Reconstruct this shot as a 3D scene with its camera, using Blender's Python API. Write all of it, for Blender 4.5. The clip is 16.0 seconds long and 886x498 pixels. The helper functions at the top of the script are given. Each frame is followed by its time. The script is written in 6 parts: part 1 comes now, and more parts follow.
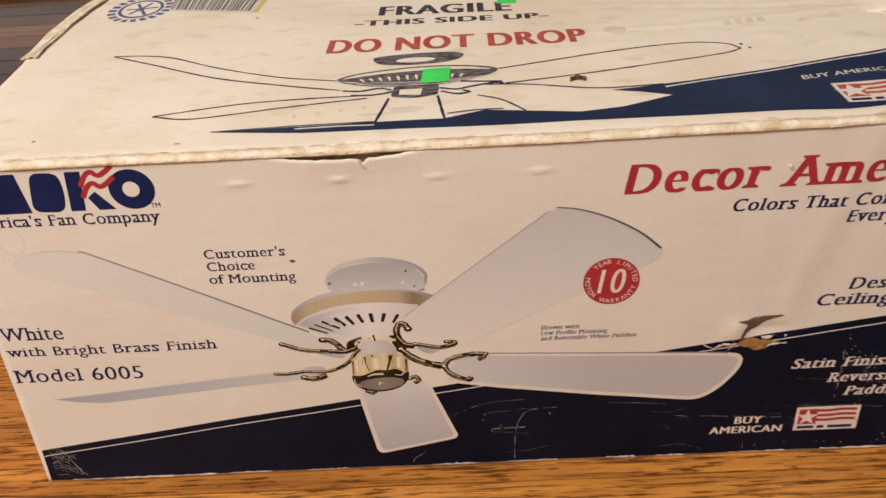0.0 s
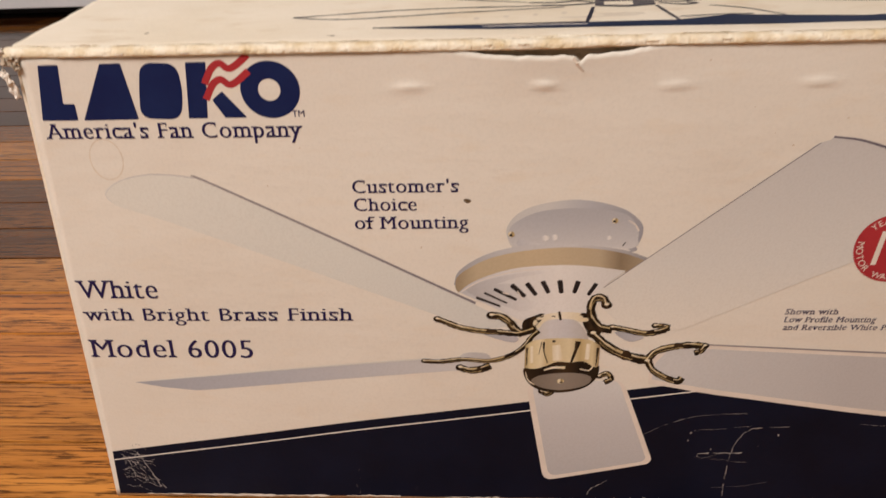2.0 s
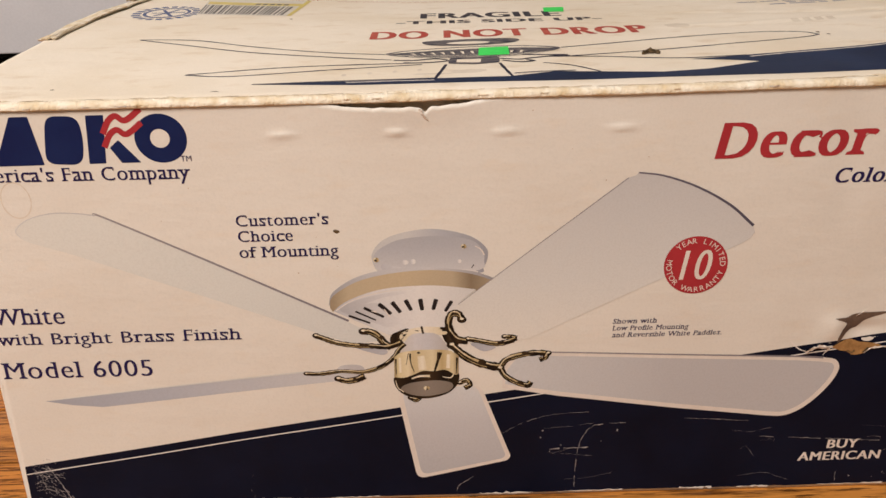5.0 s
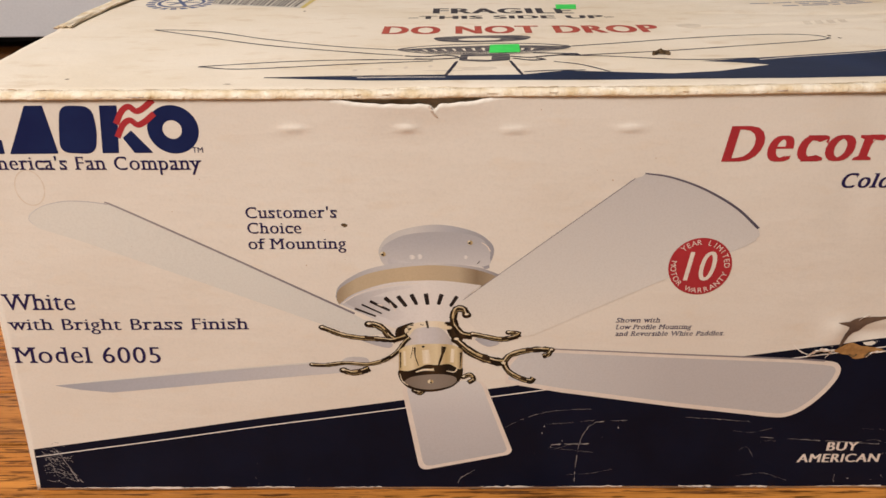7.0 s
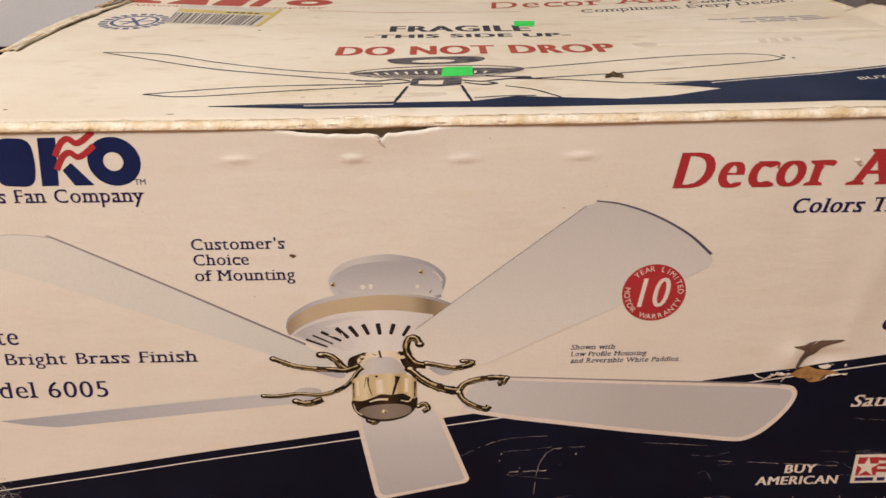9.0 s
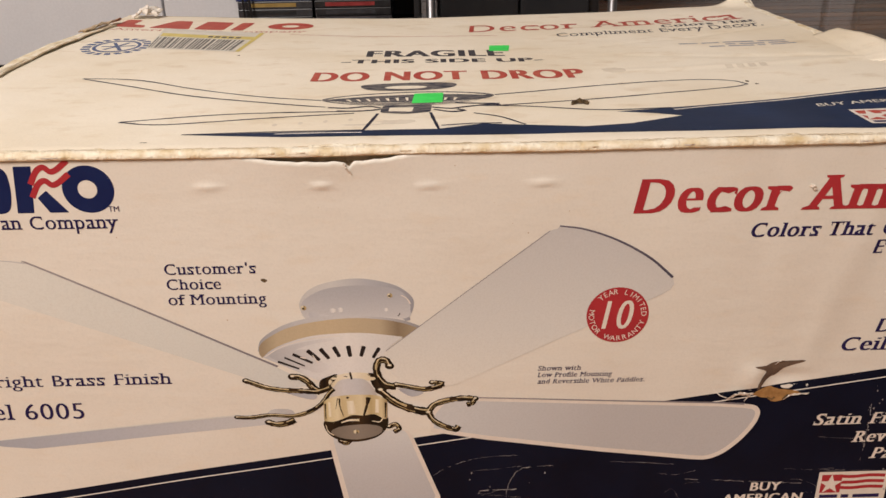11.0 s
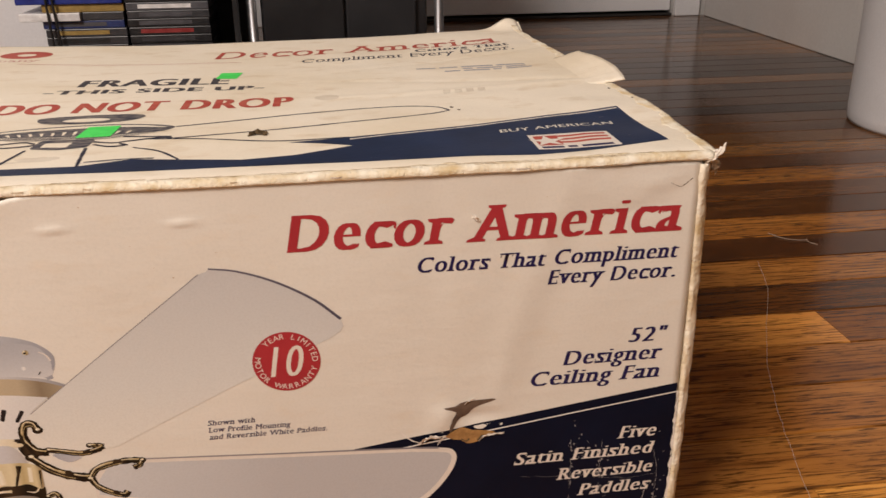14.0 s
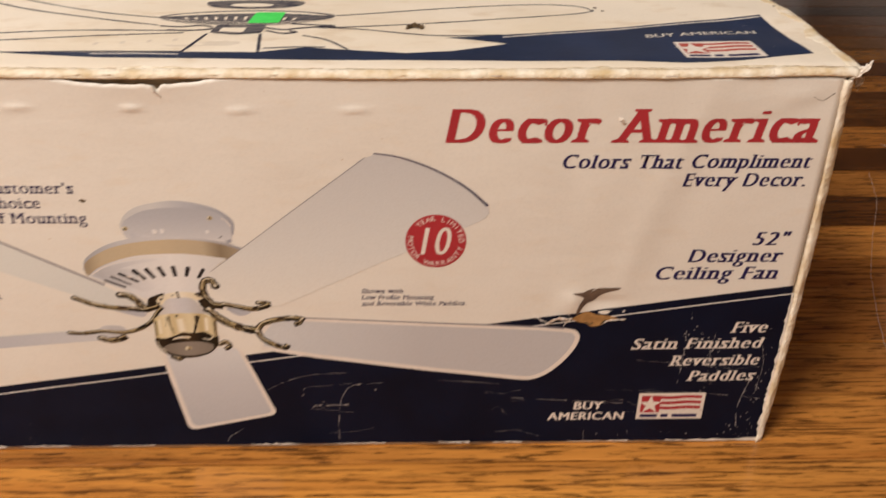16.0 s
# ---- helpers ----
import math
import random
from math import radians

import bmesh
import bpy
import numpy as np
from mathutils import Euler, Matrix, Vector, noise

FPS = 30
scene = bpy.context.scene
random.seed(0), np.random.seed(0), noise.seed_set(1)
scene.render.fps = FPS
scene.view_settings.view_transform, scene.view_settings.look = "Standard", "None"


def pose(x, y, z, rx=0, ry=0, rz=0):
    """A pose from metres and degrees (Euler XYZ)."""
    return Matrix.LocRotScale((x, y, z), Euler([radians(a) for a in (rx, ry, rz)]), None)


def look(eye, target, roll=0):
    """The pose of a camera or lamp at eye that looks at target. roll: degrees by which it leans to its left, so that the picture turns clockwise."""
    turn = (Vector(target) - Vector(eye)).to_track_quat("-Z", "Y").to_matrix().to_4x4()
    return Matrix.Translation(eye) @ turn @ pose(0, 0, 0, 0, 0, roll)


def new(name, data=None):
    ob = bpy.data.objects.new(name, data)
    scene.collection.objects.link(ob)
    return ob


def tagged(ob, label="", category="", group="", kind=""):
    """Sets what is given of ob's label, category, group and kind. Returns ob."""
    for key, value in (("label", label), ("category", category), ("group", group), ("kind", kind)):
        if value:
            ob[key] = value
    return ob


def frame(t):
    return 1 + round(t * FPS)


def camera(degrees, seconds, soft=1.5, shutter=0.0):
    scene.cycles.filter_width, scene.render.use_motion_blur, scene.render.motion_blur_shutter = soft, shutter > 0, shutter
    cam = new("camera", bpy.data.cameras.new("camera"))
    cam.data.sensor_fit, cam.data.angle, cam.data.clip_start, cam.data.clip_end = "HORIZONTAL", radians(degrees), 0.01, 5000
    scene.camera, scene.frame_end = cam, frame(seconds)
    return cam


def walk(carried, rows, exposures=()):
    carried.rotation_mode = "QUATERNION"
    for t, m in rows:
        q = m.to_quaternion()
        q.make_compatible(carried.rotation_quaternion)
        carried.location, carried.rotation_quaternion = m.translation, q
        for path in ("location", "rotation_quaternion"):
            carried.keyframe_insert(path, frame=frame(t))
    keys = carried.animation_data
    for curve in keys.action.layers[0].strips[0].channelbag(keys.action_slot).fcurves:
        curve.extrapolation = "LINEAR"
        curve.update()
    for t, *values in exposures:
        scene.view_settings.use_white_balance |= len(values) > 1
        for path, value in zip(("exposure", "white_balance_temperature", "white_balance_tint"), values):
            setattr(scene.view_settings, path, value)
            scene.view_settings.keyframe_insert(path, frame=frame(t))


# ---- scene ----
cam = camera(53.6, 16.0, 1.5, 0.5)
PATH = [
    (0, (0.316, -0.448, 0.467), (0.253, 1.242, -0.601), -4.0),
    (0.5, (0.313, -0.436, 0.421), (0.214, 1.31, -0.55), -3.8),
    (1, (0.29, -0.408, 0.386), (0.166, 1.367, -0.527), -4.4),
    (1.5, (0.255, -0.384, 0.37), (0.092, 1.4, -0.519), -4.3),
    (2, (0.226, -0.373, 0.342), (0.078, 1.412, -0.548), -2.6),
    (2.5, (0.212, -0.357, 0.322), (0.158, 1.43, -0.574), -0.3),
    (3, (0.222, -0.37, 0.319), (0.256, 1.442, -0.526), 1.4),
    (3.5, (0.244, -0.404, 0.323), (0.299, 1.42, -0.495), 1.1),
    (4, (0.263, -0.42, 0.336), (0.292, 1.416, -0.458), -0.4),
    (4.5, (0.265, -0.425, 0.345), (0.274, 1.411, -0.448), -1.5),
    (4.7, (0.266, -0.432, 0.36), (0.257, 1.398, -0.446), -2.0),
    (6.8, (0.27, -0.437, 0.367), (0.224, 1.381, -0.467), -1.0),
    (7, (0.269, -0.437, 0.367), (0.234, 1.38, -0.468), -0.9),
    (7.5, (0.275, -0.431, 0.371), (0.258, 1.387, -0.463), -0.6),
    (8, (0.276, -0.429, 0.377), (0.277, 1.388, -0.457), -0.5),
    (8.5, (0.277, -0.426, 0.374), (0.277, 1.395, -0.453), -0.7),
    (9, (0.285, -0.424, 0.378), (0.295, 1.393, -0.457), -1.0),
    (9.2, (0.289, -0.425, 0.373), (0.3, 1.396, -0.454), -1.4),
    (11.3, (0.302, -0.432, 0.389), (0.325, 1.397, -0.42), -0.9),
    (11.5, (0.303, -0.421, 0.381), (0.327, 1.407, -0.429), -0.8),
    (12, (0.3, -0.398, 0.376), (0.318, 1.433, -0.43), -0.7),
    (12.5, (0.334, -0.395, 0.372), (0.382, 1.439, -0.425), -0.9),
    (13, (0.377, -0.404, 0.377), (0.498, 1.432, -0.406), -0.4),
    (13.5, (0.409, -0.401, 0.375), (0.601, 1.436, -0.393), -0.4),
    (14, (0.431, -0.406, 0.381), (0.67, 1.428, -0.381), -0.5),
    (14.5, (0.434, -0.405, 0.375), (0.686, 1.417, -0.409), 0.6),
    (15, (0.437, -0.416, 0.376), (0.659, 1.391, -0.453), 1.6),
    (15.5, (0.413, -0.418, 0.382), (0.554, 1.367, -0.509), 1.1),
    (16, (0.39, -0.437, 0.401), (0.453, 1.295, -0.597), 0.8),
]
walk(cam, [(t, look(eye, target, roll)) for t, eye, target, roll in PATH],
     [(0, 0.0, 6380, 10), (1, -0.02, 6380, 10), (2, -0.09, 6350, 10), (2.5, -0.10, 6380, 10), (4, 0.0, 6330, 10), (7, 0.04, 6260, 9), (9, 0.05, 6260, 9), (11.5, 0.02, 6370, 9), (12.5, -0.08, 6480, 10), (13.5, 0.02, 6560, 11), (14.5, 0.08, 6560, 11), (15, 0.26, 6520, 11), (16, 0.09, 6500, 10)])

# ---- light ----
world = bpy.data.worlds.new("room_air")
scene.world = world
world.use_nodes = True
world.node_tree.nodes["Background"].inputs[0].default_value = (1.0, 0.93, 0.86, 1)
world.node_tree.nodes["Background"].inputs[1].default_value = 0.05

lamp_data = bpy.data.lights.new("ceiling_bulb", "AREA")
lamp_data.shape, lamp_data.size, lamp_data.energy = "DISK", 0.90, 73
lamp_data.color = (1.0, 0.90, 0.82)
lamp = new("ceiling_bulb", lamp_data)
lamp.matrix_world = look((-0.82, -1.30, 2.12), (0.2, 0.0, 0.0))


# ---- materials ----
def material(name):
    m = bpy.data.materials.new(name)
    m.use_nodes = True
    return m, m.node_tree.nodes, m.node_tree.links, m.node_tree.nodes["Principled BSDF"]


def mix(nodes, links, fac, a, b, blend="MIX"):
    n = nodes.new("ShaderNodeMix")
    n.data_type, n.blend_type = "RGBA", blend
    for value, socket in ((fac, n.inputs[0]), (a, n.inputs[6]), (b, n.inputs[7])):
        if isinstance(value, (int, float)):
            socket.default_value = value
        elif isinstance(value, tuple):
            socket.default_value = (*value, 1)
        else:
            links.new(value, socket)
    return n.outputs[2]


def ramp(nodes, links, fac, *stops):
    n = nodes.new("ShaderNodeValToRGB")
    while len(n.color_ramp.elements) < len(stops):
        n.color_ramp.elements.new(0.5)
    for e, (p, c) in zip(n.color_ramp.elements, stops):
        e.position = p
        e.color = (c, c, c, 1) if isinstance(c, (int, float)) else (*c, 1)
    links.new(fac, n.inputs[0])
    return n.outputs[0]


def grain(nodes, links, scale, detail=4, stretch=(1, 1, 1), rough=0.55, offset=None):
    g = nodes.new("ShaderNodeNewGeometry")
    mp = nodes.new("ShaderNodeMapping")
    links.new(g.outputs["Position"], mp.inputs[0])
    mp.inputs["Scale"].default_value = stretch
    if offset is not None:
        links.new(offset, mp.inputs["Location"])
    n = nodes.new("ShaderNodeTexNoise")
    n.inputs["Scale"].default_value, n.inputs["Detail"].default_value, n.inputs["Roughness"].default_value = scale, detail, rough
    links.new(mp.outputs[0], n.inputs["Vector"])
    return n.outputs["Fac"]


def bump(nodes, links, bsdf, height, strength=0.2, distance=0.001):
    b = nodes.new("ShaderNodeBump")
    b.inputs["Strength"].default_value, b.inputs["Distance"].default_value = strength, distance
    links.new(height, b.inputs["Height"])
    links.new(b.outputs[0], bsdf.inputs["Normal"])


def surface(name, colour, second=None, scale=20, rough=0.5, rough2=None, metal=0.0, relief=0.1, fine=300, stretch=(1, 1, 1), depth=0.0005, spec=0.5):
    """A surface with stains at one scale and fine grain at another."""
    m, nodes, links, bsdf = material(name)
    second = second or tuple(c * 0.82 for c in colour)
    big = grain(nodes, links, scale, 5, stretch)
    small = grain(nodes, links, fine, 3, stretch)
    c = mix(nodes, links, ramp(nodes, links, big, (0.38, 0.0), (0.68, 1.0)), colour, second)
    c = mix(nodes, links, ramp(nodes, links, small, (0.3, 0.0), (0.75, 0.18)), c, tuple(x * 0.6 for x in colour))
    links.new(c, bsdf.inputs["Base Color"])
    links.new(ramp(nodes, links, big, (0.3, rough), (0.7, rough2 if rough2 is not None else min(1, rough + 0.12))), bsdf.inputs["Roughness"])
    bsdf.inputs["Metallic"].default_value = metal
    bsdf.inputs["Specular IOR Level"].default_value = spec
    if relief:
        bump(nodes, links, bsdf, small, relief, depth)
    return m


def printed(name, *stops, axis=0, rough=0.42):
    """Ink with a tonal run across the picture of a thing, along one axis of the shape."""
    m, nodes, links, bsdf = material(name)
    tc = nodes.new("ShaderNodeTexCoord")
    sep = nodes.new("ShaderNodeSeparateXYZ")
    links.new(tc.outputs["Generated"], sep.inputs[0])
    c = ramp(nodes, links, sep.outputs[axis], *stops)
    c = mix(nodes, links, ramp(nodes, links, grain(nodes, links, 900, 2), (0.4, 0.0), (0.8, 0.35)), c, (0.80, 0.78, 0.76), "MULTIPLY")
    links.new(c, bsdf.inputs["Base Color"])
    bsdf.inputs["Roughness"].default_value = rough
    bsdf.inputs["Specular IOR Level"].default_value = 0.16
    return m


def paper(name, base, stain, yellow, rough=0.5, creased=0.35, soiled=0.55):
    m, nodes, links, bsdf = material(name)
    big, mid, fine = grain(nodes, links, 9, 5), grain(nodes, links, 60, 5, (0.6, 1, 1.6)), grain(nodes, links, 700, 3)
    c = mix(nodes, links, ramp(nodes, links, big, (0.42, 0.0), (0.72, 0.75)), base, stain)
    c = mix(nodes, links, ramp(nodes, links, mid, (0.55, 0.0), (0.80, soiled)), c, yellow)
    c = mix(nodes, links, ramp(nodes, links, fine, (0.45, 0.0), (0.8, 0.12)), c, tuple(x * 0.5 for x in base))
    links.new(c, bsdf.inputs["Base Color"])
    links.new(ramp(nodes, links, mid, (0.3, rough), (0.7, rough + 0.15)), bsdf.inputs["Roughness"])
    flute = grain(nodes, links, 26, 3, (1, 1, 3.0))
    hs = nodes.new("ShaderNodeMath")
    hs.operation = "MULTIPLY_ADD"
    links.new(fine, hs.inputs[0])
    hs.inputs[1].default_value = 0.12
    links.new(flute, hs.inputs[2])
    bump(nodes, links, bsdf, hs.outputs[0], creased, 0.0012)
    return m


def ink_navy(name, base):
    """Dark print with pale scuffs where the coating has rubbed off."""
    m, nodes, links, bsdf = material(name)
    scuff = grain(nodes, links, 130, 6, (1.0, 1.0, 0.35), 0.7)
    area = grain(nodes, links, 11, 3)
    speck = nodes.new("ShaderNodeMath")
    speck.operation = "MULTIPLY"
    links.new(ramp(nodes, links, scuff, (0.66, 0.0), (0.74, 1.0)), speck.inputs[0])
    links.new(ramp(nodes, links, area, (0.54, 0.0), (0.66, 0.8)), speck.inputs[1])
    c = mix(nodes, links, ramp(nodes, links, grain(nodes, links, 25, 4), (0.35, 0.0), (0.7, 1.0)), base, tuple(x * 1.5 for x in base))
    c = mix(nodes, links, speck.outputs[0], c, (0.42, 0.38, 0.34))
    links.new(c, bsdf.inputs["Base Color"])
    bsdf.inputs["Roughness"].default_value = 0.45
    bsdf.inputs["Specular IOR Level"].default_value = 0.13
    bump(nodes, links, bsdf, grain(nodes, links, 240, 3), 0.15, 0.0006)
    return m


PAPER = paper("coated_paper", (0.785, 0.745, 0.663), (0.73, 0.675, 0.585), (0.76, 0.66, 0.52), 0.42, 0.36)
TOP_PAPER = paper("aged_paper", (0.87, 0.795, 0.665), (0.75, 0.645, 0.475), (0.60, 0.46, 0.29), 0.55, 0.85, 0.62)
WORN = surface("worn_board_edge", (0.93, 0.86, 0.71), (0.66, 0.50, 0.27), 75, 0.8, relief=0.8, fine=420, depth=0.0014)
KRAFT = surface("kraft_board", (0.36, 0.21, 0.095), (0.20, 0.115, 0.05), 80, 0.85, relief=0.5, fine=500, depth=0.001)
TORN_TAN = surface("torn_board_fibre", (0.66, 0.54, 0.39), (0.44, 0.32, 0.19), 110, 0.85, relief=0.6, fine=500, depth=0.001)
BARED = surface("bared_orange_board", (0.44, 0.235, 0.075), (0.26, 0.13, 0.04), 160, 0.85, relief=0.6, fine=500, depth=0.001)
TORN_SHADE = surface("tear_shade", (0.15, 0.095, 0.062), (0.09, 0.055, 0.038), 120, 0.9, relief=0.4, fine=400)
TORN_WHITE = surface("torn_paper_fibre", (0.86, 0.81, 0.74), (0.72, 0.64, 0.54), 120, 0.75, relief=0.5, fine=600)
TAPE = surface("wrinkled_tape", (0.52, 0.44, 0.34), (0.28, 0.22, 0.16), 160, 0.25, relief=0.5, fine=300)
NAVY = ink_navy("navy_ink", (0.0024, 0.0048, 0.0150))
NAVY_TOP = ink_navy("navy_ink_aged", (0.010, 0.020, 0.054))
LOGO_BLUE = surface("blue_ink", (0.006, 0.014, 0.075), (0.008, 0.02, 0.09), 40, 0.4, relief=0.05, spec=0.2)
TEXT_BLUE = surface("text_ink", (0.017, 0.013, 0.072), (0.024, 0.018, 0.085), 60, 0.45, relief=0.05, spec=0.2)
HATCH_INK = surface("hatched_ink", (0.020, 0.024, 0.050), (0.26, 0.235, 0.21), 420, 0.5, relief=0.05, stretch=(0.35, 1.0, 1.0), spec=0.2)
TOP_INK = surface("drawing_ink", (0.016, 0.018, 0.042), (0.04, 0.04, 0.06), 150, 0.5, relief=0.05, spec=0.2)
BLACK_INK = surface("black_ink", (0.03, 0.03, 0.045), (0.10, 0.09, 0.09), 120, 0.5, relief=0.05, spec=0.2)
RED = surface("red_ink", (0.43, 0.036, 0.044), (0.37, 0.030, 0.038), 40, 0.42, relief=0.05, spec=0.2)
RED_TOP = surface("faded_red_ink", (0.43, 0.06, 0.045), (0.50, 0.13, 0.09), 90, 0.5, relief=0.05, spec=0.2)
CREAM = surface("unprinted_white", (0.80, 0.735, 0.66), (0.74, 0.67, 0.59), 50, 0.42, relief=0.05)
PRINT_WHITE = surface("bright_unprinted_line", (0.88, 0.85, 0.80), (0.82, 0.78, 0.72), 50, 0.42, relief=0.05)
SEAL_BLUE = surface("seal_ink", (0.05, 0.09, 0.23), (0.12, 0.15, 0.26), 120, 0.5, relief=0.05, spec=0.2)
PALE_BLUE = surface("faded_blue_ink", (0.24, 0.25, 0.33), (0.45, 0.42, 0.42), 300, 0.5, relief=0.05)
GREEN = surface("fluorescent_green_sticker", (0.06, 0.83, 0.13), (0.05, 0.72, 0.11), 80, 0.5, relief=0.1)
LABEL = surface("label_paper", (0.72, 0.68, 0.60), (0.62, 0.58, 0.50), 90, 0.5, relief=0.1)
YELLOW = surface("label_yellow", (0.70, 0.58, 0.16), (0.62, 0.50, 0.16), 90, 0.5, relief=0.1)
BAR_INK = surface("barcode_ink", (0.08, 0.075, 0.07), (0.16, 0.14, 0.12), 120, 0.5, relief=0.05)
FAINT = surface("faint_stain", (0.70, 0.615, 0.50), (0.76, 0.69, 0.57), 70, 0.6, relief=0.1)
STAIN = surface("brown_stain", (0.50, 0.36, 0.22), (0.62, 0.48, 0.32), 70, 0.6, relief=0.1)
CRUMB = surface("dark_crumb", (0.07, 0.045, 0.02), (0.16, 0.10, 0.04), 300, 0.7, relief=0.4)
SCRATCH = surface("scratch_white", (0.44, 0.41, 0.39), (0.14, 0.14, 0.16), 300, 0.6, relief=0.2)

BLADE_PALE = printed("print_blade_pale", (0.0, (0.735, 0.72, 0.655)), (0.6, (0.70, 0.70, 0.65)), (1.0, (0.66, 0.665, 0.63)))
BLADE_UP = printed("print_blade_upper", (0.0, (0.78, 0.74, 0.66)), (0.4, (0.69, 0.675, 0.635)), (1.0, (0.57, 0.555, 0.54)), axis=2)
BLADE_GREY = printed("print_blade_grey", (0.0, (0.62, 0.62, 0.615)), (0.5, (0.53, 0.515, 0.512)), (1.0, (0.53, 0.515, 0.512)))
BLADE_THIN = printed("print_blade_thin", (0.0, (0.39, 0.40, 0.44)), (0.4, (0.47, 0.48, 0.52)), (1.0, (0.62, 0.61, 0.60)))
BLADE_FRONT = printed("print_blade_front", (0.0, (0.49, 0.485, 0.495)), (0.6, (0.57, 0.56, 0.565)), (1.0, (0.67, 0.67, 0.66)), axis=2)
SHADE_LINE = printed("print_edge_shade", (0.0, (0.34, 0.31, 0.31)), (1.0, (0.22, 0.20, 0.22)))
DARK_LINE = printed("print_edge_dark", (0.0, (0.16, 0.14, 0.17)), (1.0, (0.09, 0.08, 0.11)))
CANOPY = printed("print_canopy", (0.0, (0.66, 0.645, 0.635)), (0.35, (0.56, 0.555, 0.56)), (0.75, (0.47, 0.47, 0.49)), (1.0, (0.44, 0.44, 0.46)), axis=2)
CANOPY_RIM = printed("print_canopy_rim", (0.0, (0.58, 0.575, 0.56)), (0.3, (0.62, 0.61, 0.59)), (0.6, (0.47, 0.475, 0.50)), (1.0, (0.34, 0.34, 0.37)))
RIM_GREY = printed("print_rim_grey", (0.0, (0.36, 0.36, 0.38)), (0.25, (0.55, 0.545, 0.55)), (0.6, (0.62, 0.61, 0.61)), (1.0, (0.30, 0.29, 0.30)))
HOUSING = printed("print_housing", (0.0, (0.52, 0.52, 0.54)), (0.3, (0.70, 0.69, 0.68)), (0.6, (0.80, 0.775, 0.74)), (1.0, (0.66, 0.645, 0.62)))
NECK = printed("print_neck", (0.0, (0.62, 0.58, 0.52)), (0.3, (0.66, 0.64, 0.64)), (0.6, (0.60, 0.59, 0.60)), (1.0, (0.50, 0.46, 0.42)))
GROOVE = printed("print_groove", (0.0, (0.46, 0.455, 0.465)), (0.5, (0.60, 0.59, 0.59)), (1.0, (0.74, 0.72, 0.70)))
SOFT_SHADE = printed("print_soft_shade", (0.0, (0.40, 0.40, 0.43)), (0.5, (0.46, 0.46, 0.49)), (1.0, (0.52, 0.51, 0.53)))
BAND = printed("print_band", (0.0, (0.33, 0.26, 0.17)), (0.12, (0.52, 0.43, 0.29)), (0.45, (0.58, 0.47, 0.31)), (0.75, (0.50, 0.41, 0.28)), (0.86, (0.26, 0.20, 0.13)), (1.0, (0.42, 0.34, 0.23)))
BRASS = printed("print_brass", (0.0, (0.34, 0.24, 0.10)), (0.07, (0.70, 0.59, 0.34)), (0.22, (0.78, 0.68, 0.46)), (0.30, (0.62, 0.50, 0.28)), (0.60, (0.74, 0.64, 0.42)), (0.74, (0.52, 0.40, 0.20)), (0.9, (0.70, 0.59, 0.36)), (1.0, (0.30, 0.21, 0.10)), rough=0.35)
BRASS_DARK = printed("print_brass_dark", (0.0, (0.035, 0.022, 0.012)), (0.3, (0.012, 0.008, 0.006)), (0.55, (0.05, 0.03, 0.015)), (0.75, (0.012, 0.009, 0.007)), (1.0, (0.025, 0.017, 0.009)))
BRASS_GOLD = printed("print_brass_gold", (0.0, (0.56, 0.43, 0.22)), (0.3, (0.36, 0.26, 0.11)), (0.5, (0.62, 0.50, 0.28)), (0.75, (0.40, 0.30, 0.13)), (1.0, (0.58, 0.46, 0.25)))
BRASS_PALE = printed("print_brass_pale", (0.0, (0.76, 0.67, 0.47)), (0.5, (0.86, 0.79, 0.64)), (1.0, (0.72, 0.61, 0.40)))
BRASS_LIGHT = printed("print_brass_light", (0.0, (0.60, 0.48, 0.26)), (0.35, (0.84, 0.77, 0.58)), (0.6, (0.30, 0.21, 0.09)), (1.0, (0.66, 0.54, 0.30)))
PLATE = printed("print_plate", (0.0, (0.20, 0.165, 0.13)), (0.5, (0.27, 0.23, 0.19)), (1.0, (0.22, 0.185, 0.15)))
SLOT = printed("print_slot", (0.0, (0.014, 0.011, 0.012)), (1.0, (0.03, 0.024, 0.024)))

WHITE_PAINT = surface("white_paint", (0.83, 0.83, 0.85), (0.77, 0.77, 0.79), 6, 0.45, relief=0.1, fine=200)
WALL_PAINT = surface("wall_paint", (0.66, 0.64, 0.62), (0.60, 0.57, 0.55), 3, 0.7, relief=0.3, fine=120)
TAUPE_PAINT = surface("taupe_paint", (0.075, 0.062, 0.055), (0.06, 0.05, 0.045), 3, 0.7, relief=0.3, fine=120)
CEILING_PAINT = surface("ceiling_paint", (0.80, 0.79, 0.77), (0.74, 0.73, 0.71), 3, 0.8, relief=0.2, fine=120)
BLACK_PLASTIC = surface("black_lacquer", (0.012, 0.012, 0.014), (0.02, 0.02, 0.022), 12, 0.3, relief=0.05)
DARK_GREY = surface("dark_grey_panel", (0.014, 0.015, 0.018), (0.02, 0.02, 0.023), 12, 0.4, relief=0.05)
DARK_GAP = surface("dark_gap_fill", (0.02, 0.018, 0.018), (0.03, 0.026, 0.024), 12, 0.6, relief=0.05)
CHROME = surface("brushed_steel", (0.62, 0.63, 0.66), (0.52, 0.53, 0.56), 30, 0.28, metal=1.0, relief=0.05)
BIN_PLASTIC = surface("white_plastic", (0.72, 0.72, 0.74), (0.66, 0.66, 0.68), 8, 0.4, relief=0.05)
